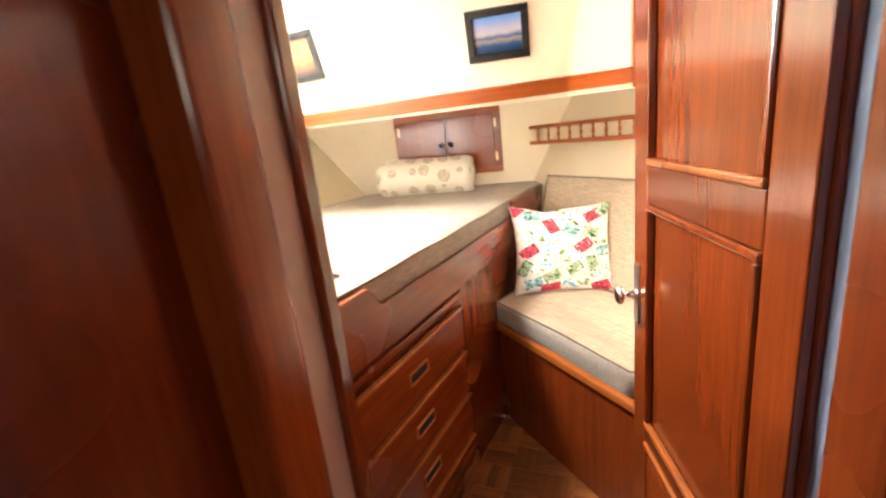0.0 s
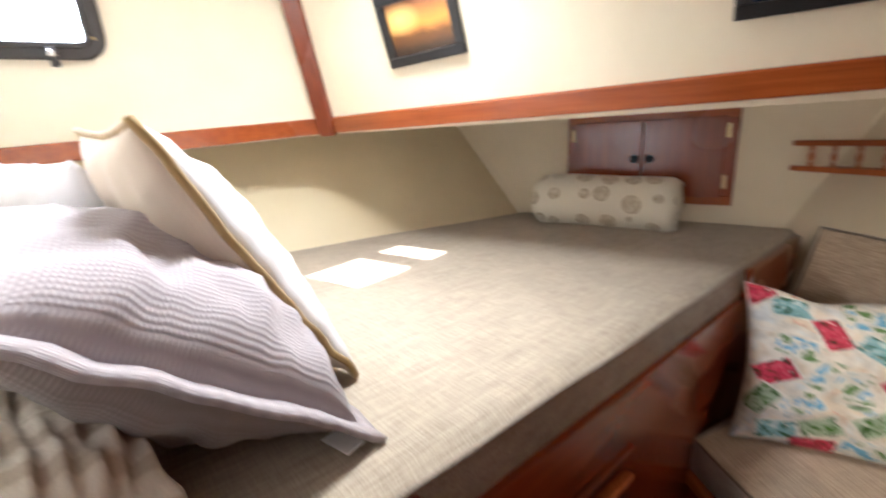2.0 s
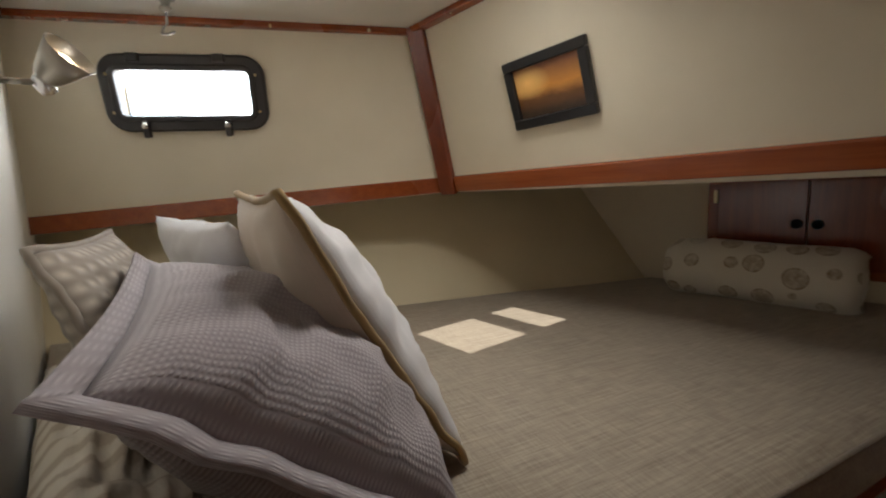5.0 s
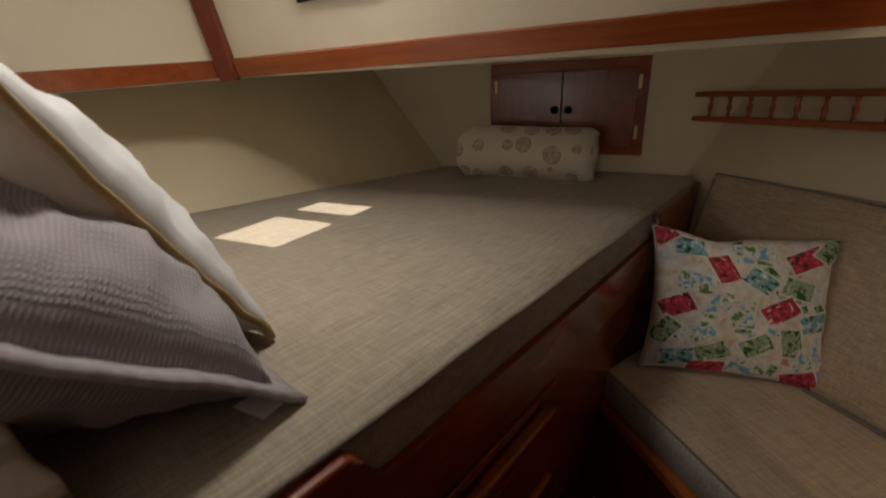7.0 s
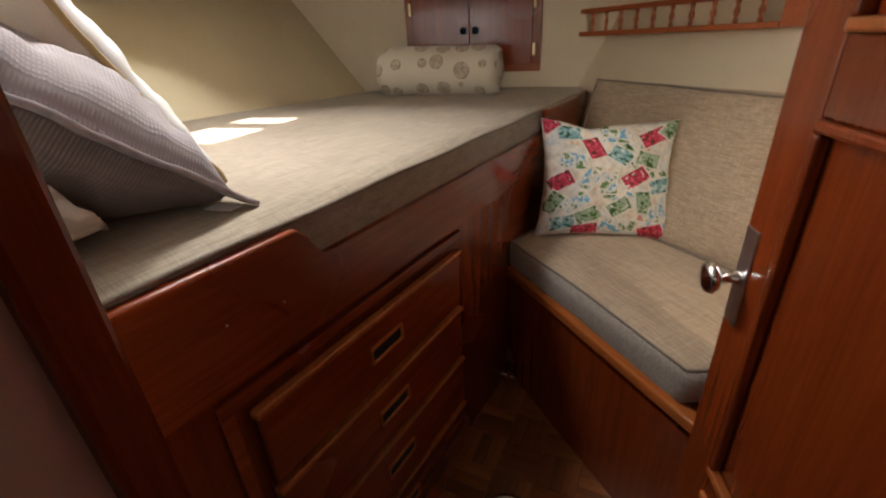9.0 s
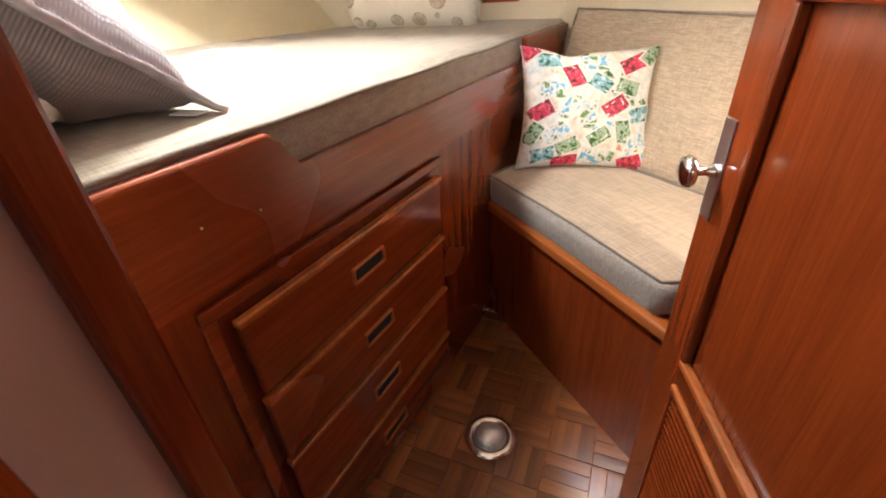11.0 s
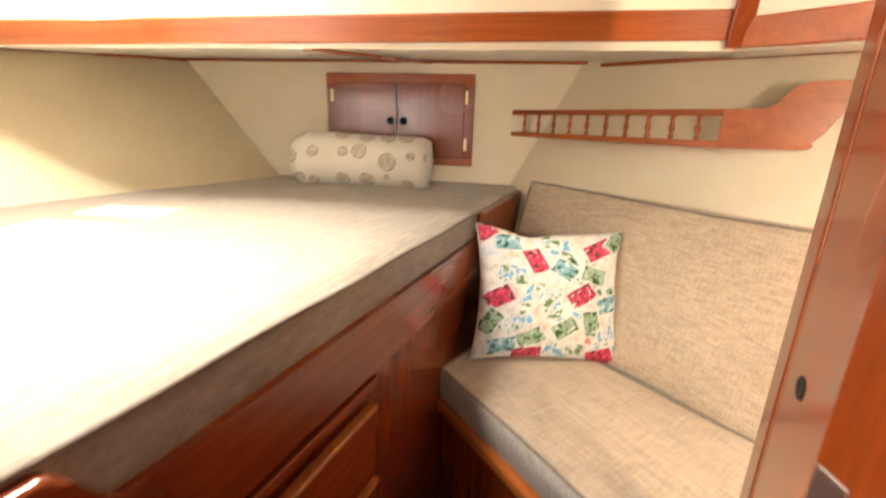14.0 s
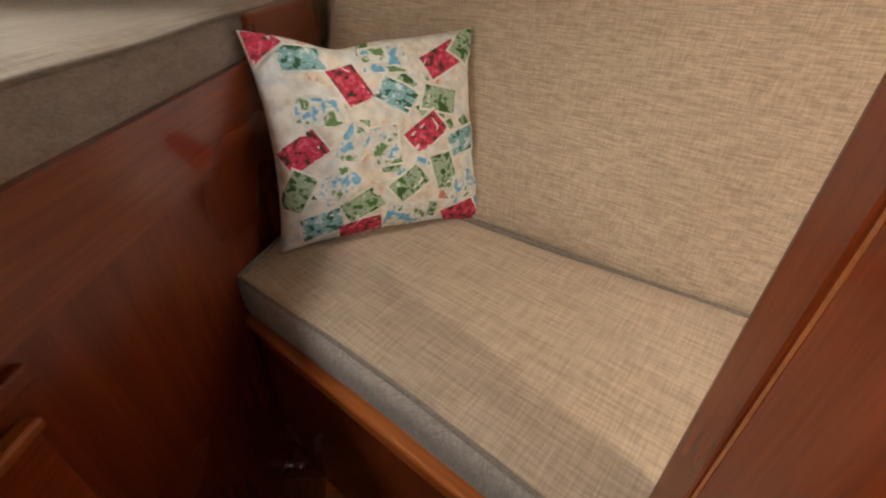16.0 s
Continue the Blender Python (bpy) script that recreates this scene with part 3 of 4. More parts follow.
def picture(name, x0, x1, v0, v1, tilt, image, label):
    o = PC + Vector((0, 0, 0))
    up = (PA - PC) - Vector(((PA - PC).x, 0, 0))
    up.normalize()
    c = Vector(((x0 + x1) / 2, PC.y, PC.z)) + up * (v0 + v1) / 2
    m = axes(c - NF * 0.002, (1, 0, 0), n=-NF)
    m = axes(c - NF * 0.002, (1, 0, 0), v=up) @ pose(0, 0, 0, 0, 0, tilt)
    w, h = x1 - x0, v1 - v0
    t = thing(name, label, "picture")
    b = 0.024
    for nm, lo, hi in (("frame_top", (-w / 2, h / 2 - b, 0.001), (w / 2, h / 2, 0.016)), ("frame_bottom", (-w / 2, -h / 2, 0.001), (w / 2, -h / 2 + b, 0.016)),
                       ("frame_side", (-w / 2, -h / 2 + b, 0.001), (-w / 2 + b, h / 2 - b, 0.016)), ("frame_side", (w / 2 - b, -h / 2 + b, 0.001), (w / 2, h / 2 - b, 0.016))):
        boxed(nm, lo, hi, BLACK, m, t, 0.003)
    boxed("photograph", (-w / 2 + b, -h / 2 + b, 0.001), (w / 2 - b, h / 2 - b, 0.006), image, m, t)
    return t


picture("framed_photograph", -0.362, -0.122, 0.172, 0.342, 2.0, picture_paint("sunset_print", True), "black-framed photograph of an orange sunset over water")
picture("framed_photograph", 0.415, 0.618, 0.150, 0.308, -0.5, picture_paint("harbour_print", False), "black-framed photograph of a blue harbour at dusk")

# ---- built-in cupboard in the forward bulkhead ----
cup = thing("wall_cupboard", "small mahogany two-door cupboard let into the bulkhead", "cabinet")
CX0, CX1, CZ0, CZ1 = -0.218, 0.410, 1.038, 1.403
for nm, lo, hi in (("frame_top", (CX0, FAR - 0.014, CZ1 - 0.045), (CX1, FAR, CZ1)), ("frame_bottom", (CX0, FAR - 0.014, CZ0), (CX1, FAR, CZ0 + 0.035)),
                   ("frame_side", (CX0, FAR - 0.014, CZ0 + 0.035), (CX0 + 0.045, FAR, CZ1 - 0.045)), ("frame_side", (CX1 - 0.045, FAR - 0.014, CZ0 + 0.035), (CX1, FAR, CZ1 - 0.045))):
    boxed(nm, lo, hi, MAHOG_X if "side" not in nm else MAHOG_Z, None, cup, 0.003)
mid = (CX0 + CX1) / 2 - 0.004
for a, b, kx in ((CX0 + 0.038, mid - 0.0015, mid - 0.028), (mid + 0.0015, CX1 - 0.038, mid + 0.028)):
    d = boxed("door", (a, FAR - 0.028, CZ0 + 0.03), (b, FAR - 0.0145, CZ1 - 0.038), MAHOG_Z, None, cup, 0.003)
    # Dark disc on the door face, painted for the shade of its hole.
    lathe("finger_hole_disc", [(0.017, 0), (0.017, 0.003), (0.012, 0.004), (0.011, 0.002)], HOLE_SHADE, axes((kx, FAR - 0.028, 1.215), (1, 0, 0), n=(0, -1, 0)), d, 20)
for hx in (CX0 + 0.03, CX1 - 0.03):
    for hz in (CZ0 + 0.09, CZ1 - 0.09):
        boxed("hinge", (hx - 0.006, FAR - 0.03, hz - 0.025), (hx + 0.006, FAR - 0.0142, hz + 0.025), BRASS, None, cup, 0.002, "brass butt hinge")

# ---- berth ----
BD = Vector((0.2475, 0.969, 0)).normalized()       # along the berth's front
BO = Vector((0.173 + 0.2555 * (BULK + 0.04 - 1.178), BULK + 0.04, 0))
BM = axes(BO, BD, n=(0, 0, 1))                     # x forward along the front, y inboard to outboard
BL = 2.03


def along(y):
    return (y - BO.y) / BD.y


berth = thing("berth", "varnished mahogany berth base with four drawers", "bed")
boxed("front_panel", (0, 0.004, 0.0), (BL, 0.024, 0.775), MAHOG_Z, BM, berth)
# Top board with its raised ends and scooped lip.
prof = []
s1, s2 = along(1.318), along(2.36)
for k in range(9):
    a = k / 8
    prof.append((s1 + 0.055 * a - 0.005, 0.884 + 0.061 * (0.5 + 0.5 * math.cos(math.pi * a))))
for k in range(9):
    a = k / 8
    prof.append((s2 + 0.055 * a, 0.884 + 0.068 * (0.5 - 0.5 * math.cos(math.pi * a))))
outline = [(0, 0.765), (BL, 0.765), (BL, 0.952)] + prof[::-1] + [(0, 0.945)]
bm = bmesh.new()
va = [bm.verts.new(BM @ Vector((x, -0.012, z))) for x, z in outline]
vb = [bm.verts.new(BM @ Vector((x, 0.016, z))) for x, z in outline]
bm.faces.new(va)
bm.faces.new(vb[::-1])
for i in range(len(va)):
    j = (i + 1) % len(va)
    bm.faces.new((va[i], va[j], vb[j], vb[i]))
top_edges = [e for e in bm.edges if min(v.co.z for v in e.verts) > 0.9 and abs((e.verts[0].co - e.verts[1].co).normalized().dot(BM.to_3x3() @ Vector((0, 1, 0)))) < 0.5]
bmesh.ops.bevel(bm, geom=top_edges, offset=0.007, segments=3, profile=0.5, affect="EDGES")
part("top_board", bm, MAHOG_Y, berth, "glossy board with a scooped top edge")
d0, d1 = along(1.178), along(1.773)
for nm, lo, hi in (("drawer_frame_top", (d0 - 0.045, -0.008, 0.722), (d1 + 0.03, 0.004, 0.745)), ("drawer_frame_side", (d0 - 0.045, -0.008, 0.02), (d0 - 0.022, 0.004, 0.722))):
    boxed(nm, lo, hi, MAHOG_Y, BM, berth, 0.003)
for zt in (0.703, 0.531, 0.359, 0.187):
    dr = boxed("drawer", (d0, -0.020, zt - 0.158), (d1, 0.003, zt), MAHOG_Y, BM, berth, 0.007, "", 3)
    boxed("drawer_lip", (d0 - 0.004, -0.024, zt - 0.012), (d1 + 0.004, -0.004, zt + 0.002), TEAK_EDGE, BM, dr, 0.004)
    hx = (d0 + d1) / 2 - 0.008
    pull = ring_frame("pull_rim", 0.108, 0.042, 0.006, 0.008, 0.006, TEAK_EDGE, BM @ axes((hx, -0.020, zt - 0.076), (1, 0, 0), n=(0, -1, 0)), dr, 0.002)
    # Black sheet inside the rim stands for the pull's shaded hollow.
    boxed("pull_shade_sheet", (hx - 0.046, -0.0215, zt - 0.089), (hx + 0.046, -0.0195, zt - 0.063), HOLE_SHADE, BM, dr)
for sx, sz in ((along(1.18), 0.86), (along(1.27), 0.845)):
    lathe("screw_head", [(0.002, 0), (0.002, 0.0006), (0.001, 0.0008)], BRASS, BM @ axes((sx, -0.012, sz), (1, 0, 0), n=(0, -1, 0)), berth, 10)

# Mattress: the top sheet follows the front board and the hull.
mattress = thing("mattress", "beige-grey woven berth mattress with piped edge", "mattress")
bm = bmesh.new()
N = 44
rows = []
for i in range(N + 1):
    y = BULK + 0.02 + (FAR - 0.02 - BULK - 0.02) * i / N
    xf = 0.173 + 0.2555 * (y - 1.178) - 0.010
    xb = port_hull(y, 0.95).x + 0.012
    row = []
    for j in range(N + 1):
        a = j / N
        ed = min(a, 1 - a) * (xf - xb)
        z = 0.966 - 0.014 * max(0, 1 - ed / 0.022) ** 2 + 0.004 * noise.noise(Vector((y * 3, a * 4, 0.5))) + 0.004 * math.sin(a * math.pi)
        row.append(bm.verts.new((xf + (xb - xf) * a, y, z)))
    rows.append(row)
for i in range(N):
    for j in range(N):
        bm.faces.new((rows[i][j], rows[i][j + 1], rows[i + 1][j + 1], rows[i + 1][j]))
part("top_cover", bm, LINEN, mattress, "", True)
bm = bmesh.new()
K = 7
side = []
for i in range(N + 1):
    p = Vector((0.173 + 0.2555 * (BULK + 0.02 + (FAR - 0.04 - BULK) * i / N - 1.178) - 0.010, BULK + 0.02 + (FAR - 0.04 - BULK) * i / N, 0))
    side.append([bm.verts.new((p.x + 0.008 * math.sin(math.pi * k / K) + 0.002 * noise.noise(Vector((p.y * 9, k * 0.6, 7))), p.y, 0.952 - 0.114 * k / K)) for k in range(K + 1)])
for i in range(N):
    for k in range(K):
        bm.faces.new((side[i][k], side[i + 1][k], side[i + 1][k + 1], side[i][k + 1]))
part("side_band", bm, MATSIDE, mattress, "darker ribbed side band", True)
tube("piping", [(0.173 + 0.2555 * (y - 1.178) - 0.007, y, 0.953 + 0.0015 * math.sin(y * 17)) for y in [BULK + 0.03 + 0.05 * k for k in range(40)]], 0.0042, PIPING, mattress)

# ---- bench ----
SD_, SN = Vector((0.632, -0.775, 0)), Vector((-0.775, -0.632, 0))   # along the bench front, and out of it
SO = Vector((0.424, 2.136, 0))
SM2 = axes(SO, SD_, n=(0, 0, 1))                                     # y points away from the cabin
bench = thing("bench_seat", "mahogany bench base with a rounded front edging", "bench")
boxed("front_panel", (-0.05, 0.0, 0.0), (0.765, 0.02, 0.44), MAHOG_Z, SM2, bench)
boxed("edging", (-0.05, -0.016, 0.435), (0.75, 0.022, 0.468), TEAK_EDGE, SM2, bench, 0.007, "paler rounded teak edging", 3)
boxed("seat_board", (-0.05, 0.022, 0.43), (0.715, 0.46, 0.452), MAHOG_X, SM2, bench)


def cushion(name, corners, up, thick, material, label, bulge=0.01, n=20, r=0.022):
    """A boxed cushion over four corners: a softened slab with piped edge."""
    t = thing(name, label, "cushion")
    a, b, c, d = [Vector(p) for p in corners]
    up = Vector(up).normalized()
    bm = bmesh.new()
    levels = [(0.0, 0.012), (0.25, 0.003), (0.7, 0.0), (0.88, 0.003), (0.97, 0.010), (1.0, 0.020)]
    loops = []
    ctr = (a + b + c + d) / 4
    for f, inset in levels:
        ring = []
        for p, q in ((a, b), (b, c), (c, d), (d, a)):
            for k in range(n):
                w = p.lerp(q, k / n)
                wig = 0.003 * noise.noise(w * 9 + Vector((f * 3, 0, 0)))
                ring.append(bm.verts.new(w + (ctr - w).normalized() * (inset + wig) + up * thick * f))
        loops.append(ring)
    for p, q in zip(loops, loops[1:]):
        for k in range(len(p)):
            bm.faces.new((p[k], p[(k + 1) % len(p)], q[(k + 1) % len(p)], q[k])).material_index = 1
    grid = []
    top = [v.co - up * 0 for v in loops[-1]]
    for i in range(n + 1):
        row = []
        for j in range(n + 1):
            if j == 0 and i < n:
                row.append(loops[-1][i])
            elif i == n and j < n:
                row.append(loops[-1][n + j])
            elif j == n and i > 0:
                row.append(loops[-1][2 * n + (n - i)])
            elif i == 0 and j > 0:
                row.append(loops[-1][3 * n + (n - j)])
            else:
                u, v = i / n, j / n
                p = a.lerp(b, u).lerp(d.lerp(c, u), v)
                p = ctr + (p - ctr) * 0.975
                row.append(bm.verts.new(p + up * (thick + bulge * (16 * u * (1 - u) * v * (1 - v)) ** 0.4 + 0.004 * noise.noise(p * 6))))
        grid.append(row)
    for i in range(n):
        for j in range(n):
            bm.faces.new((grid[i][j], grid[i + 1][j], grid[i + 1][j + 1], grid[i][j + 1]))
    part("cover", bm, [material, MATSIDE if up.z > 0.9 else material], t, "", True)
    rim = [p + up * 0.0015 for p in top]
    tube("piping", [p + (p - ctr).normalized() * 0.004 for p in rim], 0.0038, PIPING, t, "", 8, True)
    return t


def Z(p, z):
    return Vector((p.x, p.y, z))


def bench_at(s, d, z):
    return SO + SD_ * s - SN * d + Vector((0, 0, z))


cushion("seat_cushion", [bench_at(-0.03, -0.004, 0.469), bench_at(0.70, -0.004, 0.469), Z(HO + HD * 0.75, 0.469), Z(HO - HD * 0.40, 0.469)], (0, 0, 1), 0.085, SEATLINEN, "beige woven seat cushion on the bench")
# Back cushion leaning against the hull.
lo0, lo1 = HO - HD * 0.60, HO + HD * 0.70
hi0, hi1 = star_hull(-0.53, 0.985), star_hull(0.78, 0.985)
lo0, lo1 = star_hull(-0.50, 0.505), star_hull(0.76, 0.505)
nrm = (hi0 - lo0).cross(lo1 - lo0)
nrm = nrm if nrm.x < 0 else -nrm
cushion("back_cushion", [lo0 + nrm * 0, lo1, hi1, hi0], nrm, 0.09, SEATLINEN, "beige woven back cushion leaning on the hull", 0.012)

# ---- printed scatter pillow ----
PT = [Vector(p) for p in ((0.499, 2.339, 0.944), (0.911, 2.392, 0.915), (0.886, 2.273, 0.549), (0.452, 2.167, 0.557))]
PCN = sum(PT, Vector()) / 4
PU = ((PT[1] - PT[0]) + (PT[2] - PT[3])).normalized()
PV = ((PT[0] - PT[3]) + (PT[1] - PT[2])).normalized()
PMX = axes(PCN + Vector((0.014, 0.022, -0.004)), PU, v=PV)
scatter = thing("scatter_pillow", "square cotton pillow printed with bright postcards and flowers", "pillow")


def printed(name, a, b, c, scale):
    m, p = mat(name, a, 0.9)
    n1 = noise_tex(m, coords(m, (scale,) * 3), 1.0, 2)
    n2 = noise_tex(m, coords(m, (scale * 2.3,) * 3), 1.0, 2)
    col = ramp(m, n1, [(0.40, a), (0.46, b), (0.56, b), (0.62, c)])
    link(m, mix(m, "MULTIPLY", 0.5, col, ramp(m, n2, [(0.35, (0.55, 0.55, 0.55)), (0.6, (1, 1, 1))])), p.inputs["Base Color"])
    return m


PBASE = printed("print_cream_ground", (0.84, 0.75, 0.62), (0.87, 0.83, 0.75), (0.80, 0.83, 0.82), 22)
PRINTS = [printed("print_rose", (0.09, 0.045, 0.025), (0.62, 0.04, 0.09), (0.78, 0.14, 0.20), 75), printed("print_palm", (0.05, 0.13, 0.025), (0.40, 0.52, 0.36), (0.08, 0.20, 0.035), 46),
          printed("print_beach", (0.20, 0.50, 0.72), (0.82, 0.82, 0.76), (0.16, 0.30, 0.10), 38), printed("print_lagoon", (0.04, 0.13, 0.06), (0.28, 0.52, 0.56), (0.74, 0.82, 0.80), 60),
          printed("print_blush", (0.80, 0.58, 0.44), (0.84, 0.72, 0.58), (0.74, 0.36, 0.26), 30)]
CARDEDGE = printed("print_card_border", (0.86, 0.82, 0.74), (0.88, 0.85, 0.78), (0.84, 0.78, 0.68), 20)
ARGS = (0.445, 0.40, 0.16)
pillow("cover", PMX, *ARGS, PBASE, PBASE, scatter, 0.10, 2.0, 0.008, 36, "", 0.016)
rnd = random.Random(5)
spots = [(-0.61, 0.79, 3, 5), (0.07, 0.77, 2, -5), (0.62, 0.72, 0, 25), (-0.26, 0.54, 0, -68), (0.13, 0.41, 3, -35), (0.55, 0.33, 1, -15), (-0.57, 0.29, 2, -8), (-0.76, -0.06, 0, 30),
         (-0.32, -0.03, 2, 50), (-0.03, -0.08, 2, -85), (0.38, 0.02, 0, 35), (0.79, -0.1, 3, 15), (-0.5, -0.41, 2, 35), (0.16, -0.49, 1, 35), (0.53, -0.39, 1, -80), (-0.29, -0.65, 1, 25),
         (-0.65, -0.78, 3, 10), (0.11, -0.84, 2, -12), (0.69, -0.91, 0, 20), (-0.3, -0.94, 0, 8), (-0.85, -0.42, 1, 60), (0.73, -0.58, 2, 30), (0.9, 0.86, 1, 50), (-0.93, 0.9, 0, 40)]
small = [(rnd.uniform(-0.92, 0.92), rnd.uniform(-0.92, 0.92), rnd.choice((1, 1, 2, 4, 4)), rnd.uniform(-80, 80)) for _ in range(40)]


def printed_patch(name, cu, cv, cw, ch, ang, lift, material):
    """A piece of the print that follows the stuffed cover."""
    ca, sa = math.cos(radians(ang)), math.sin(radians(ang))
    bm = bmesh.new()
    G = 5
    vs = []
    for i in range(G + 1):
        for j in range(G + 1):
            x, y = (2 * i / G - 1) * cw, (2 * j / G - 1) * ch
            u, v = max(-0.985, min(0.985, cu + x * ca - y * sa)), max(-0.985, min(0.985, cv + x * sa + y * ca))
            p = pillow_point(PMX, *ARGS, u, v, 1, 0.10, 2.0, 0.008, 0.016)
            vs.append(bm.verts.new(p + PMX.to_3x3() @ Vector((0, 0, lift))))
    for i in range(G):
        for j in range(G):
            bm.faces.new((vs[i * (G + 1) + j], vs[(i + 1) * (G + 1) + j], vs[(i + 1) * (G + 1) + j + 1], vs[i * (G + 1) + j + 1]))
    part(name, bm, material, scatter, "", True)


for n_, (cu, cv, ki, ang) in enumerate(small):
    printed_patch("printed_motif", cu, cv, 0.085, 0.05, ang, 0.0006 + 0.00004 * n_, PRINTS[ki])
for n_, (cu, cv, ki, ang) in enumerate(spots):
    cw, ch = (0.19, 0.125) if ki in (0, 2) else (0.175, 0.115)
    printed_patch("printed_border", cu, cv, cw + 0.022, ch + 0.024, ang, 0.0024 + 0.00008 * n_, CARDEDGE)
    printed_patch("printed_card", cu, cv, cw, ch, ang, 0.0028 + 0.00008 * n_, PRINTS[ki])

# ---- rolled throw ----
roll = thing("rolled_throw", "rolled cream fleece throw with tan shell print", "blanket")
bm = bmesh.new()
uvl = bm.loops.layers.uv.new("UVMap")
RX0, RX1, RC = -0.275, 0.262, Vector((0, 2.785, 1.058))
M_, Q = 40, 44
rings = []
for i in range(M_ + 1):
    a = i / M_
    x = RX0 + (RX1 - RX0) * a
    e = min(a, 1 - a)
    fall = 1 - 0.22 * max(0, 1 - e / 0.07) ** 2
    ring = []
    for k in range(Q):
        th = math.tau * k / Q
        r = 0.104 * fall * (1 + 0.05 * noise.noise(Vector((a * 4, math.cos(th) * 1.2, math.sin(th) * 1.2))))
        yy, zz = math.cos(th) * r * 1.05, math.sin(th) * r
        zz = max(zz, -0.092)
        ring.append(bm.verts.new((x + 0.01 * noise.noise(Vector((th, e * 9, 4))) * (e < 0.05), RC.y + yy, RC.z + zz + 0.004 * math.sin(a * 5))))
    rings.append(ring)
for i in range(M_):
    for k in range(Q):
        f = bm.faces.new((rings[i][k], rings[i][(k + 1) % Q], rings[i + 1][(k + 1) % Q], rings[i + 1][k]))
        for lo, (ii, kk) in zip(f.loops, ((i, k), (i, k + 1), (i + 1, k + 1), (i + 1, k))):
            lo[uvl].uv = (ii / M_ * 0.54, kk / Q * 0.65)
part("roll_body", bm, FLEECE, roll, "", True)
for ex, sgn in ((RX0 + 0.002, -1), (RX1 - 0.002, 1)):
    pts = []
    for k in range(70):
        th = k * 0.27
        r = 0.080 - 0.068 * k / 70
        pts.append(Vector((ex - sgn * 0.012 + sgn * 0.012 * k / 70, RC.y + r * math.cos(th) * 1.05, RC.z + r * math.sin(th))))
    tube("spiral_end", pts, 0.0085, FLEECE, roll, "rolled edge of the throw", 8)

# ---- corner shelf on the starboard hull ----
shelf = thing("gallery_shelf", "teak shelf with turned spindle gallery fixed to hull", "shelf")
T0, T1 = Vector((0.556, 2.985, 1.168)), Vector((1.121, 2.402, 1.170))
FD = (T1 - T0).normalized()
GM = axes(T0, FD, n=(0, 0, 1))
GL = (T1 - T0).length
slab("base_board", [T0, T1, (1.308, 2.317, 1.176), (0.70, FAR - 0.004, 1.172)], (0, 0, 0.012), SHELFWOOD, shelf)
boxed("lower_rail", (0, -0.006, 0.0), (GL, 0.012, 0.018), SHELFWOOD, GM, shelf, 0.003)
boxed("upper_rail", (0, -0.006, 0.084), (GL, 0.012, 0.102), SHELFWOOD, GM, shelf, 0.003)
for k in range(11):
    s = 0.012 + (GL - 0.07) * k / 10
    lathe("spindle", [(0.007, 0.018), (0.007, 0.028), (0.004, 0.033), (0.0085, 0.046), (0.0085, 0.052), (0.004, 0.068), (0.007, 0.074), (0.007, 0.084)], SHELFWOOD, GM @ Matrix.Translation((s, 0.003, 0)), shelf, 12)
E0, E1, E2 = T1 + FD * 0.0, Vector((1.308, 2.330, 1.176)), Vector((1.392, 2.305, 1.338))
ed = (E1 - E0)
ed.z = 0
em = axes(E0, ed, n=(0, 0, 1))
L = ed.length
o2 = [(0, 0.0), (L, 0.004), (L + 0.085, 0.170), (L - 0.02, 0.169), (L - 0.05, 0.162), (L - 0.07, 0.142), (L - 0.085, 0.118), (L - 0.11, 0.104), (0, 0.102)]
bm = bmesh.new()
fa = [bm.verts.new(em @ Vector((x, -0.008, z))) for x, z in o2]
fb = [bm.verts.new(em @ Vector((x, 0.008, z))) for x, z in o2]
bm.faces.new(fa)
bm.faces.new(fb[::-1])
for i in range(len(fa)):
    j = (i + 1) % len(fa)
    bm.faces.new((fa[i], fa[j], fb[j], fb[i]))
part("end_bracket", bm, SHELFWOOD, shelf, "curved teak end bracket")

# ---- cabin door, standing open ----
DM = axes((0.842, 1.445, 0.012), (0.147, -0.989, 0), n=(0, 0, 1))   # x from the lock edge to the hinges, y out of the hidden face
DW, DH = 0.535, 1.80
door = tagged(new("door_1"), "varnished mahogany panelled cabin door standing open", "door")
flip = -1 if (DM.to_3x3() @ Vector((0, 1, 0))).x > 0 else 1
def dbox(nm, x0, x1, z0, z1, y0, y1, material, bevel=0.003, parent=None, label=""):
    lo, hi = sorted((y0 * flip, y1 * flip))
    return boxed(nm, (x0, lo, z0), (x1, hi, z1), material, DM, parent or door, bevel, label)
ST = 0.078
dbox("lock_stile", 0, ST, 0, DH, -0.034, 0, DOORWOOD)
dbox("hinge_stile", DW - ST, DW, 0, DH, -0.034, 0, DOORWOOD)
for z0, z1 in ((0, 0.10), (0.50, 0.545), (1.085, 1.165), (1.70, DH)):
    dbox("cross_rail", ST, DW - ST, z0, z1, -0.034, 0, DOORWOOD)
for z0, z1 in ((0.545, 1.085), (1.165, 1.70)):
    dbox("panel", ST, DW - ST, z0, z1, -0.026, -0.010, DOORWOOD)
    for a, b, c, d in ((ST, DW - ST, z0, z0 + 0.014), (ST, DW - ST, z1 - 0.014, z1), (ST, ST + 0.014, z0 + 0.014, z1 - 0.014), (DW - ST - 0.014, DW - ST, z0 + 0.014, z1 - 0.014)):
        # Lower mouldings take a paler timber: the light they catch, put into colour.
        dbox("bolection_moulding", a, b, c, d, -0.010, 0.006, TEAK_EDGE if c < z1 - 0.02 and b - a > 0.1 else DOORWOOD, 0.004)
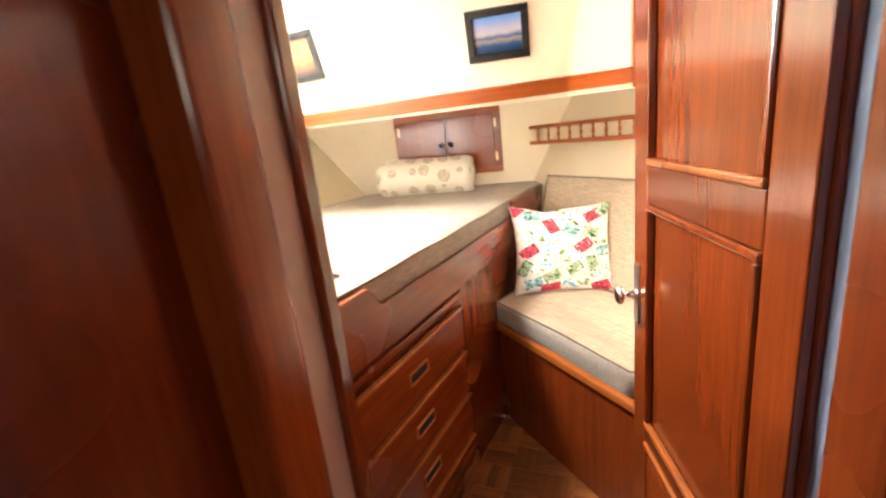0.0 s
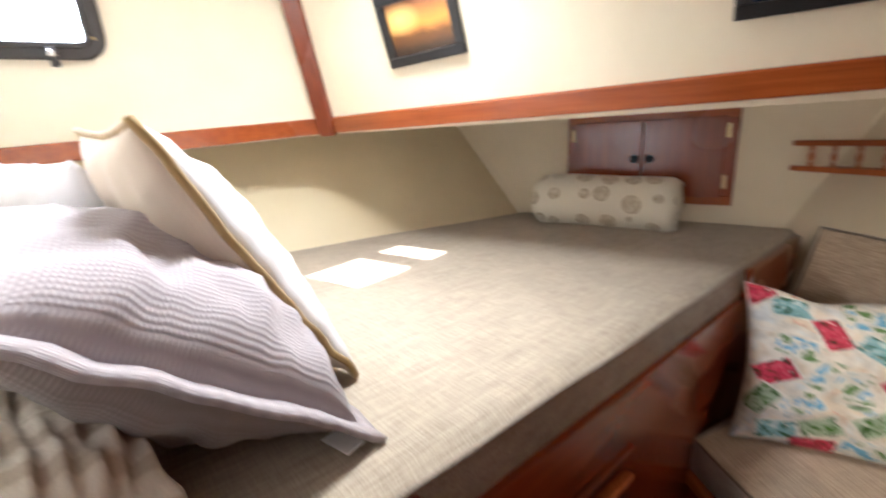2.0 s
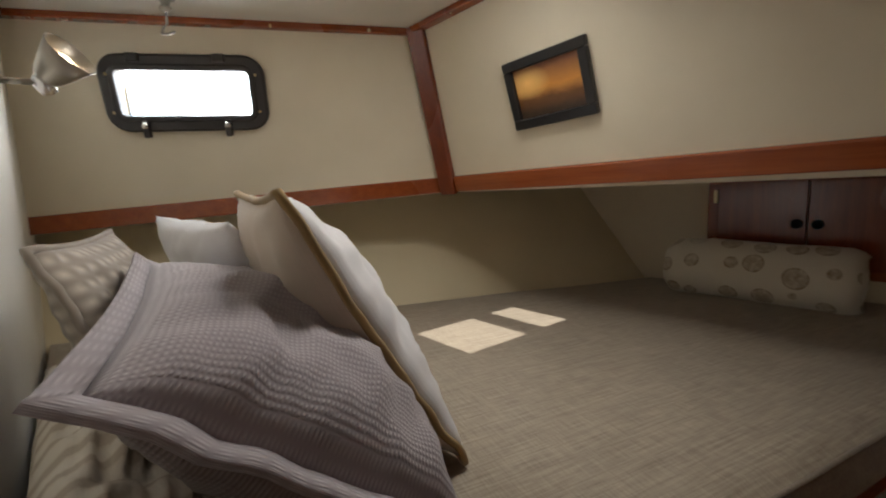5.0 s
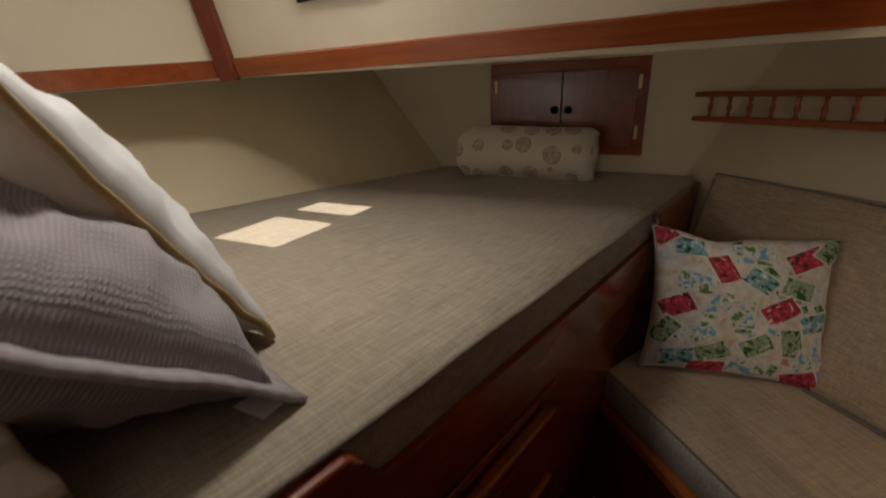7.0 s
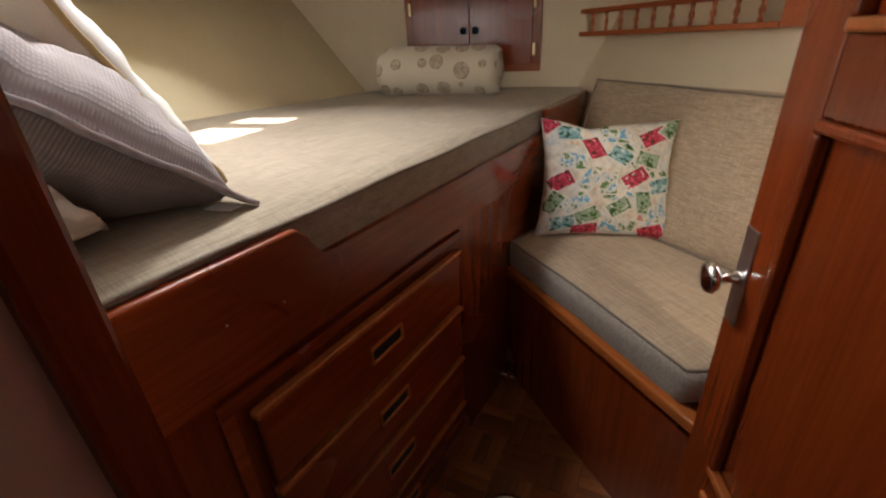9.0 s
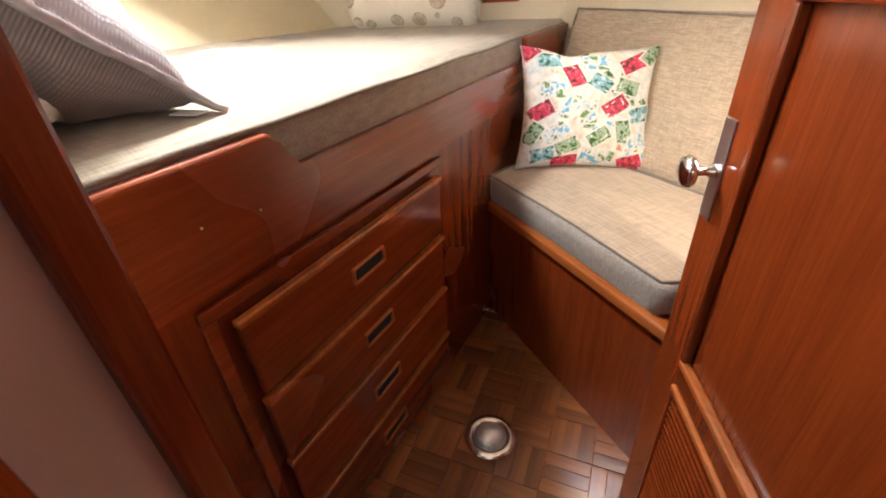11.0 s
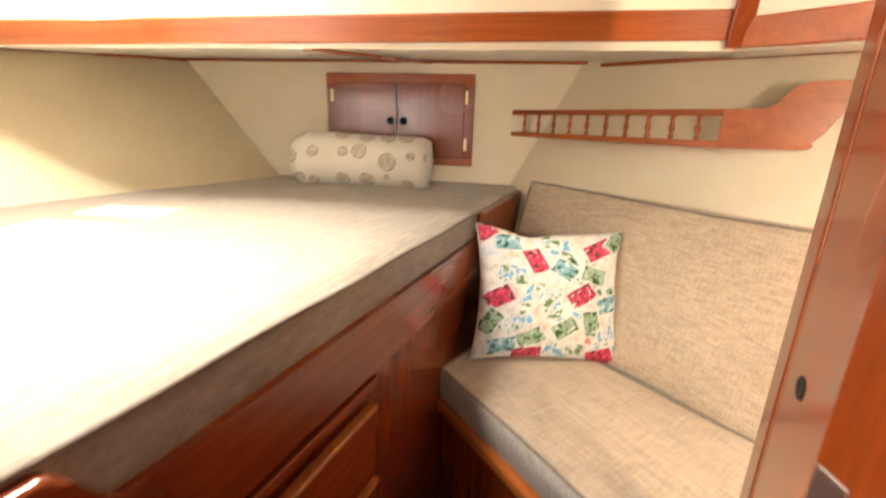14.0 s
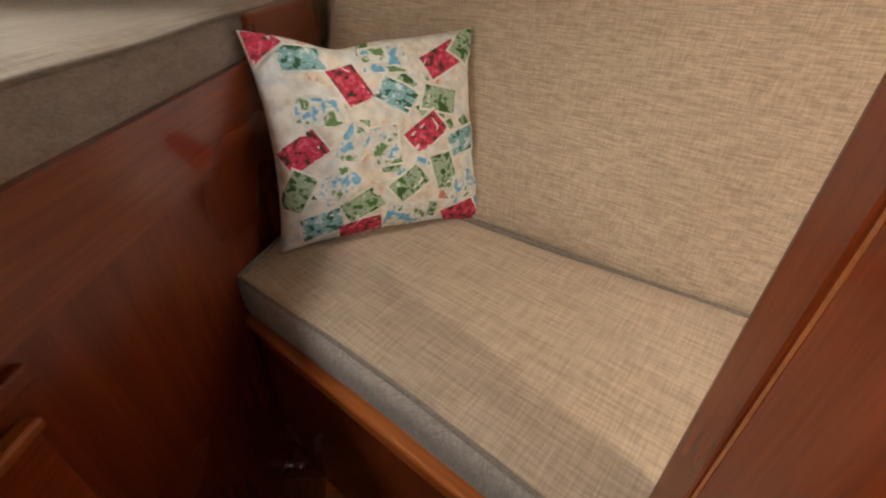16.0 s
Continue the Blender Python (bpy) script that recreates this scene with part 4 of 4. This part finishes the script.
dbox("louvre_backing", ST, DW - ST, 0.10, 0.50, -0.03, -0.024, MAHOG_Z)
# Paler as well, with the light on its upper edge in the colour.
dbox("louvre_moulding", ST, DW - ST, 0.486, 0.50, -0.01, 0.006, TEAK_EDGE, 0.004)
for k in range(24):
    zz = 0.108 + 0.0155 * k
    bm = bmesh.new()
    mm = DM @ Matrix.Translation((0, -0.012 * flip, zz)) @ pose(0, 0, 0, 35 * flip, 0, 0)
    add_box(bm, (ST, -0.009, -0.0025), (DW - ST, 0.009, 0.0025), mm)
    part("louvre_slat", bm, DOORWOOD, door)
plate = dbox("lock_plate", 0.006, 0.036, 0.790, 0.935, 0, 0.003, SATIN, 0.001, None, "chrome lock plate")
km = DM @ axes((0.022, 0.003 * flip, 0.862), (1, 0, 0), n=(0, flip, 0))
lathe("door_knob", [(0.011, 0), (0.0105, 0.006), (0.007, 0.012), (0.0065, 0.024), (0.010, 0.028), (0.020, 0.032), (0.0235, 0.038), (0.021, 0.044), (0.012, 0.048), (0.002, 0.049)], CHROME, km, door, 32, "chrome knob")

# ---- locker partition at the end of the bench, beyond the door ----
QA, QB = Vector((0.856, 1.455, 0)), Vector((0.926, 1.650, 0))
QM = axes(QA, QB - QA, n=(0, 0, 1))                                  # x forward along the face, y to port
QL = (QB - QA).length
partition = setting(new("partition"))
boxed("panel", (0, -0.03, 0), (QL - 0.052, 0, HEAD), DOORWOOD, QM, partition)
boxed("edge_lipping", (QL - 0.049, -0.032, 0), (QL, 0.002, HEAD), DOORWOOD, QM, partition, 0.006, "rounded mahogany lipping", 3)
boxed("inlay_line", (QL - 0.0525, -0.02, 0), (QL - 0.0485, 0.0006, HEAD), TEAK_EDGE, QM, partition)
# Nothing is bored here: a black disc carries the hole's shade.
lathe("finger_hole_disc", [(0.0135, -0.002), (0.0135, 0.0012), (0.0115, 0.002), (0.0105, 0.0006)], HOLE_SHADE, QM @ axes((0.099, 0.0, 0.955), (1, 0, 0), n=(0, 1, 0)), partition, 24, "black disc painted as the shade of a bored finger hole")

# ---- floor fitting and door stop ----
fl = thing("floor_light", "round clear glass dome light in a floor ring", "light")
FM = pose(0.508, 1.560, 0.0)
lathe("ring", [(0.074, 0.0), (0.074, 0.004), (0.066, 0.008), (0.046, 0.009), (0.043, 0.004)], CHROME, FM, fl, 40)
lathe("dome", [(0.043, 0.004), (0.041, 0.014), (0.034, 0.022), (0.022, 0.027), (0.008, 0.029), (0.001, 0.029)], FROST, FM, fl, 40, "polished ribbed dome")
for r in (0.038, 0.030, 0.021):
    tube("rib", [FM @ Vector((r * math.cos(a), r * math.sin(a), 0.029 - 9.5 * r * r)) for a in [k * math.tau / 40 for k in range(40)]], 0.0018, CHROME, fl, "", 6, True)
stop = thing("door_stop", "small chrome catch at the foot of the berth", "catch")
lathe("base", [(0.012, 0), (0.012, 0.003), (0.006, 0.006), (0.005, 0.03), (0.009, 0.034), (0.009, 0.042), (0.003, 0.045)], CHROME, axes((0.404, 2.085, 0.035), (0, 0, 1), n=(0.969, -0.2475, 0)), stop, 18)


# ---- pillows at the head of the berth ----
def from_corners(bl, br, tl):
    """A frame for a pillow: centre, width along bl to br, height along bl to tl."""
    bl, br, tl = Vector(bl), Vector(br), Vector(tl)
    return axes((br + tl) / 2, br - bl, v=tl - bl), (br - bl).length, (tl - bl).length


def bed_pillow(name, label, corners, t, front, back, seed, trim=None, flange=None, pinch=0.06, wrinkle=0.014):
    th = thing(name, label, "pillow")
    m, w, h = from_corners(*corners)
    pillow("cover", m, w, h, t, front, back, th, pinch, seed, wrinkle, 40)
    if trim:
        tube("braid_trim", pillow_rim(m, w, h, t, pinch, seed, wrinkle, 30, 1.005), 0.0058, trim, th, "", 8, True)
    if flange:
        bm = bmesh.new()
        a, b = pillow_rim(m, w, h, t, pinch, seed, wrinkle, 24, 1.0), pillow_rim(m, w, h, t, pinch, seed, wrinkle, 24, 1.13)
        nn = m.to_3x3() @ Vector((0, 0, 0.004))
        uvk = bm.loops.layers.uv.new("UVMap")
        quad = [[bm.verts.new(p + s) for p in ring] for ring, s in ((a, nn), (b, nn), (b, -nn), (a, -nn))]
        for p, q in zip(quad, quad[1:] + quad[:1]):
            for k in range(len(p)):
                f = bm.faces.new((p[k], p[(k + 1) % len(p)], q[(k + 1) % len(p)], q[k]))
                for lo, uvc in zip(f.loops, ((k / 96, 0), (k / 96 + 0.01, 0), (k / 96 + 0.01, 0.06), (k / 96, 0.06))):
                    lo[uvk].uv = uvc
        part("flange", bm, flange, th, "stitched flange edge", True)
    return th


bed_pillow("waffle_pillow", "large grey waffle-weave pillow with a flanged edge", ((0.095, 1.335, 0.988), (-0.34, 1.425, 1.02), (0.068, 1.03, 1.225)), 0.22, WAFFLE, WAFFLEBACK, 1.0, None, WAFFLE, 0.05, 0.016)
bed_pillow("trimmed_pillow", "white and beige pillow edged with gold braid", ((-0.035, 1.43, 0.98), (-0.47, 1.51, 0.99), (-0.005, 1.200, 1.355)), 0.145, WHITECOT, BEIGECOT, 4.0, GOLDTRIM, None)
bed_pillow("white_pillow", "plain white cotton pillow behind the others", ((-0.30, 1.40, 0.985), (-0.74, 1.36, 0.99), (-0.33, 1.22, 1.32)), 0.13, WHITECOT, WHITECOT, 7.0)
bed_pillow("quilted_pillow", "taupe quilted pillow leaning on the bulkhead", ((-0.27, 1.10, 0.99), (-0.66, 1.20, 0.99), (-0.32, 1.0, 1.30)), 0.10, QUILT, QUILT, 9.0, QUILT)
bed_pillow("folded_blanket", "striped cream blanket folded under the pillows", ((0.10, 1.145, 1.01), (-0.50, 1.14, 1.01), (0.085, 0.985, 1.09)), 0.14, STRIPES, STRIPES, 11.0, None, None, 0.02, 0.03)
tag = thing("cloth_tag", "small white cloth care tag on the pillow", "tag")
boxed("tag_strip", (0.07, 1.30, 0.9715), (0.118, 1.328, 0.9735), LABELWHITE, None, tag, 0.0006)

# ---- parquet ----
slats = new("floor_parquet")
tagged(slats, "basket-weave finger parquet of reddish hardwood", "floor", kind="structure")
meshes = []
for turn in (0, 1):
    bm = bmesh.new()
    add_box(bm, (-0.0585, -0.0192, -0.006), (0.0585, 0.0192, 0.0), Matrix())
    top = [f for f in bm.faces if f.normal.z > 0.9]
    bmesh.ops.bevel(bm, geom=[e for f in top for e in f.edges], offset=0.0008, segments=1, affect="EDGES")
    me = bpy.data.meshes.new("parquet_slat")
    bm.to_mesh(me)
    bm.free()
    me.materials.append(PARQ)
    meshes.append(me)
B = 0.119
count = 0
far_bm = bmesh.new()
for i in range(-3, 12):
    for j in range(-3, 22):
        for k in range(3):
            off = (k - 1) * 0.0395
            loc = Vector((i * B + (off if (i + j) % 2 else 0), j * B + (0 if (i + j) % 2 else off), 0.0))
            mm = pose(0.15, 0.0, 0.0, 0, 0, -8) @ Matrix.Translation(loc) @ pose(0, 0, 0, 0, 0, 90 if (i + j) % 2 else 0)
            p = mm.translation
            if not (0.2 < p.x < 1.0 and -0.4 < p.y < 2.2):
                continue
            inside = p.y > 0.95 and p.x > 0.17 + 0.2555 * (p.y - 1.178) - 0.02 and (p - SO).dot(SN) > -0.03
            if inside and count < 300:
                ob = new("parquet_slat", meshes[0])
                ob.parent = slats
                ob.matrix_world = mm
                count += 1
            elif p.y <= 0.95:
                add_box(far_bm, (-0.0585, -0.0192, -0.006), (0.0585, 0.0192, 0.0), mm)
rest = part("parquet_rest", far_bm, PARQ, slats)
rest["kind"] = "stuff"
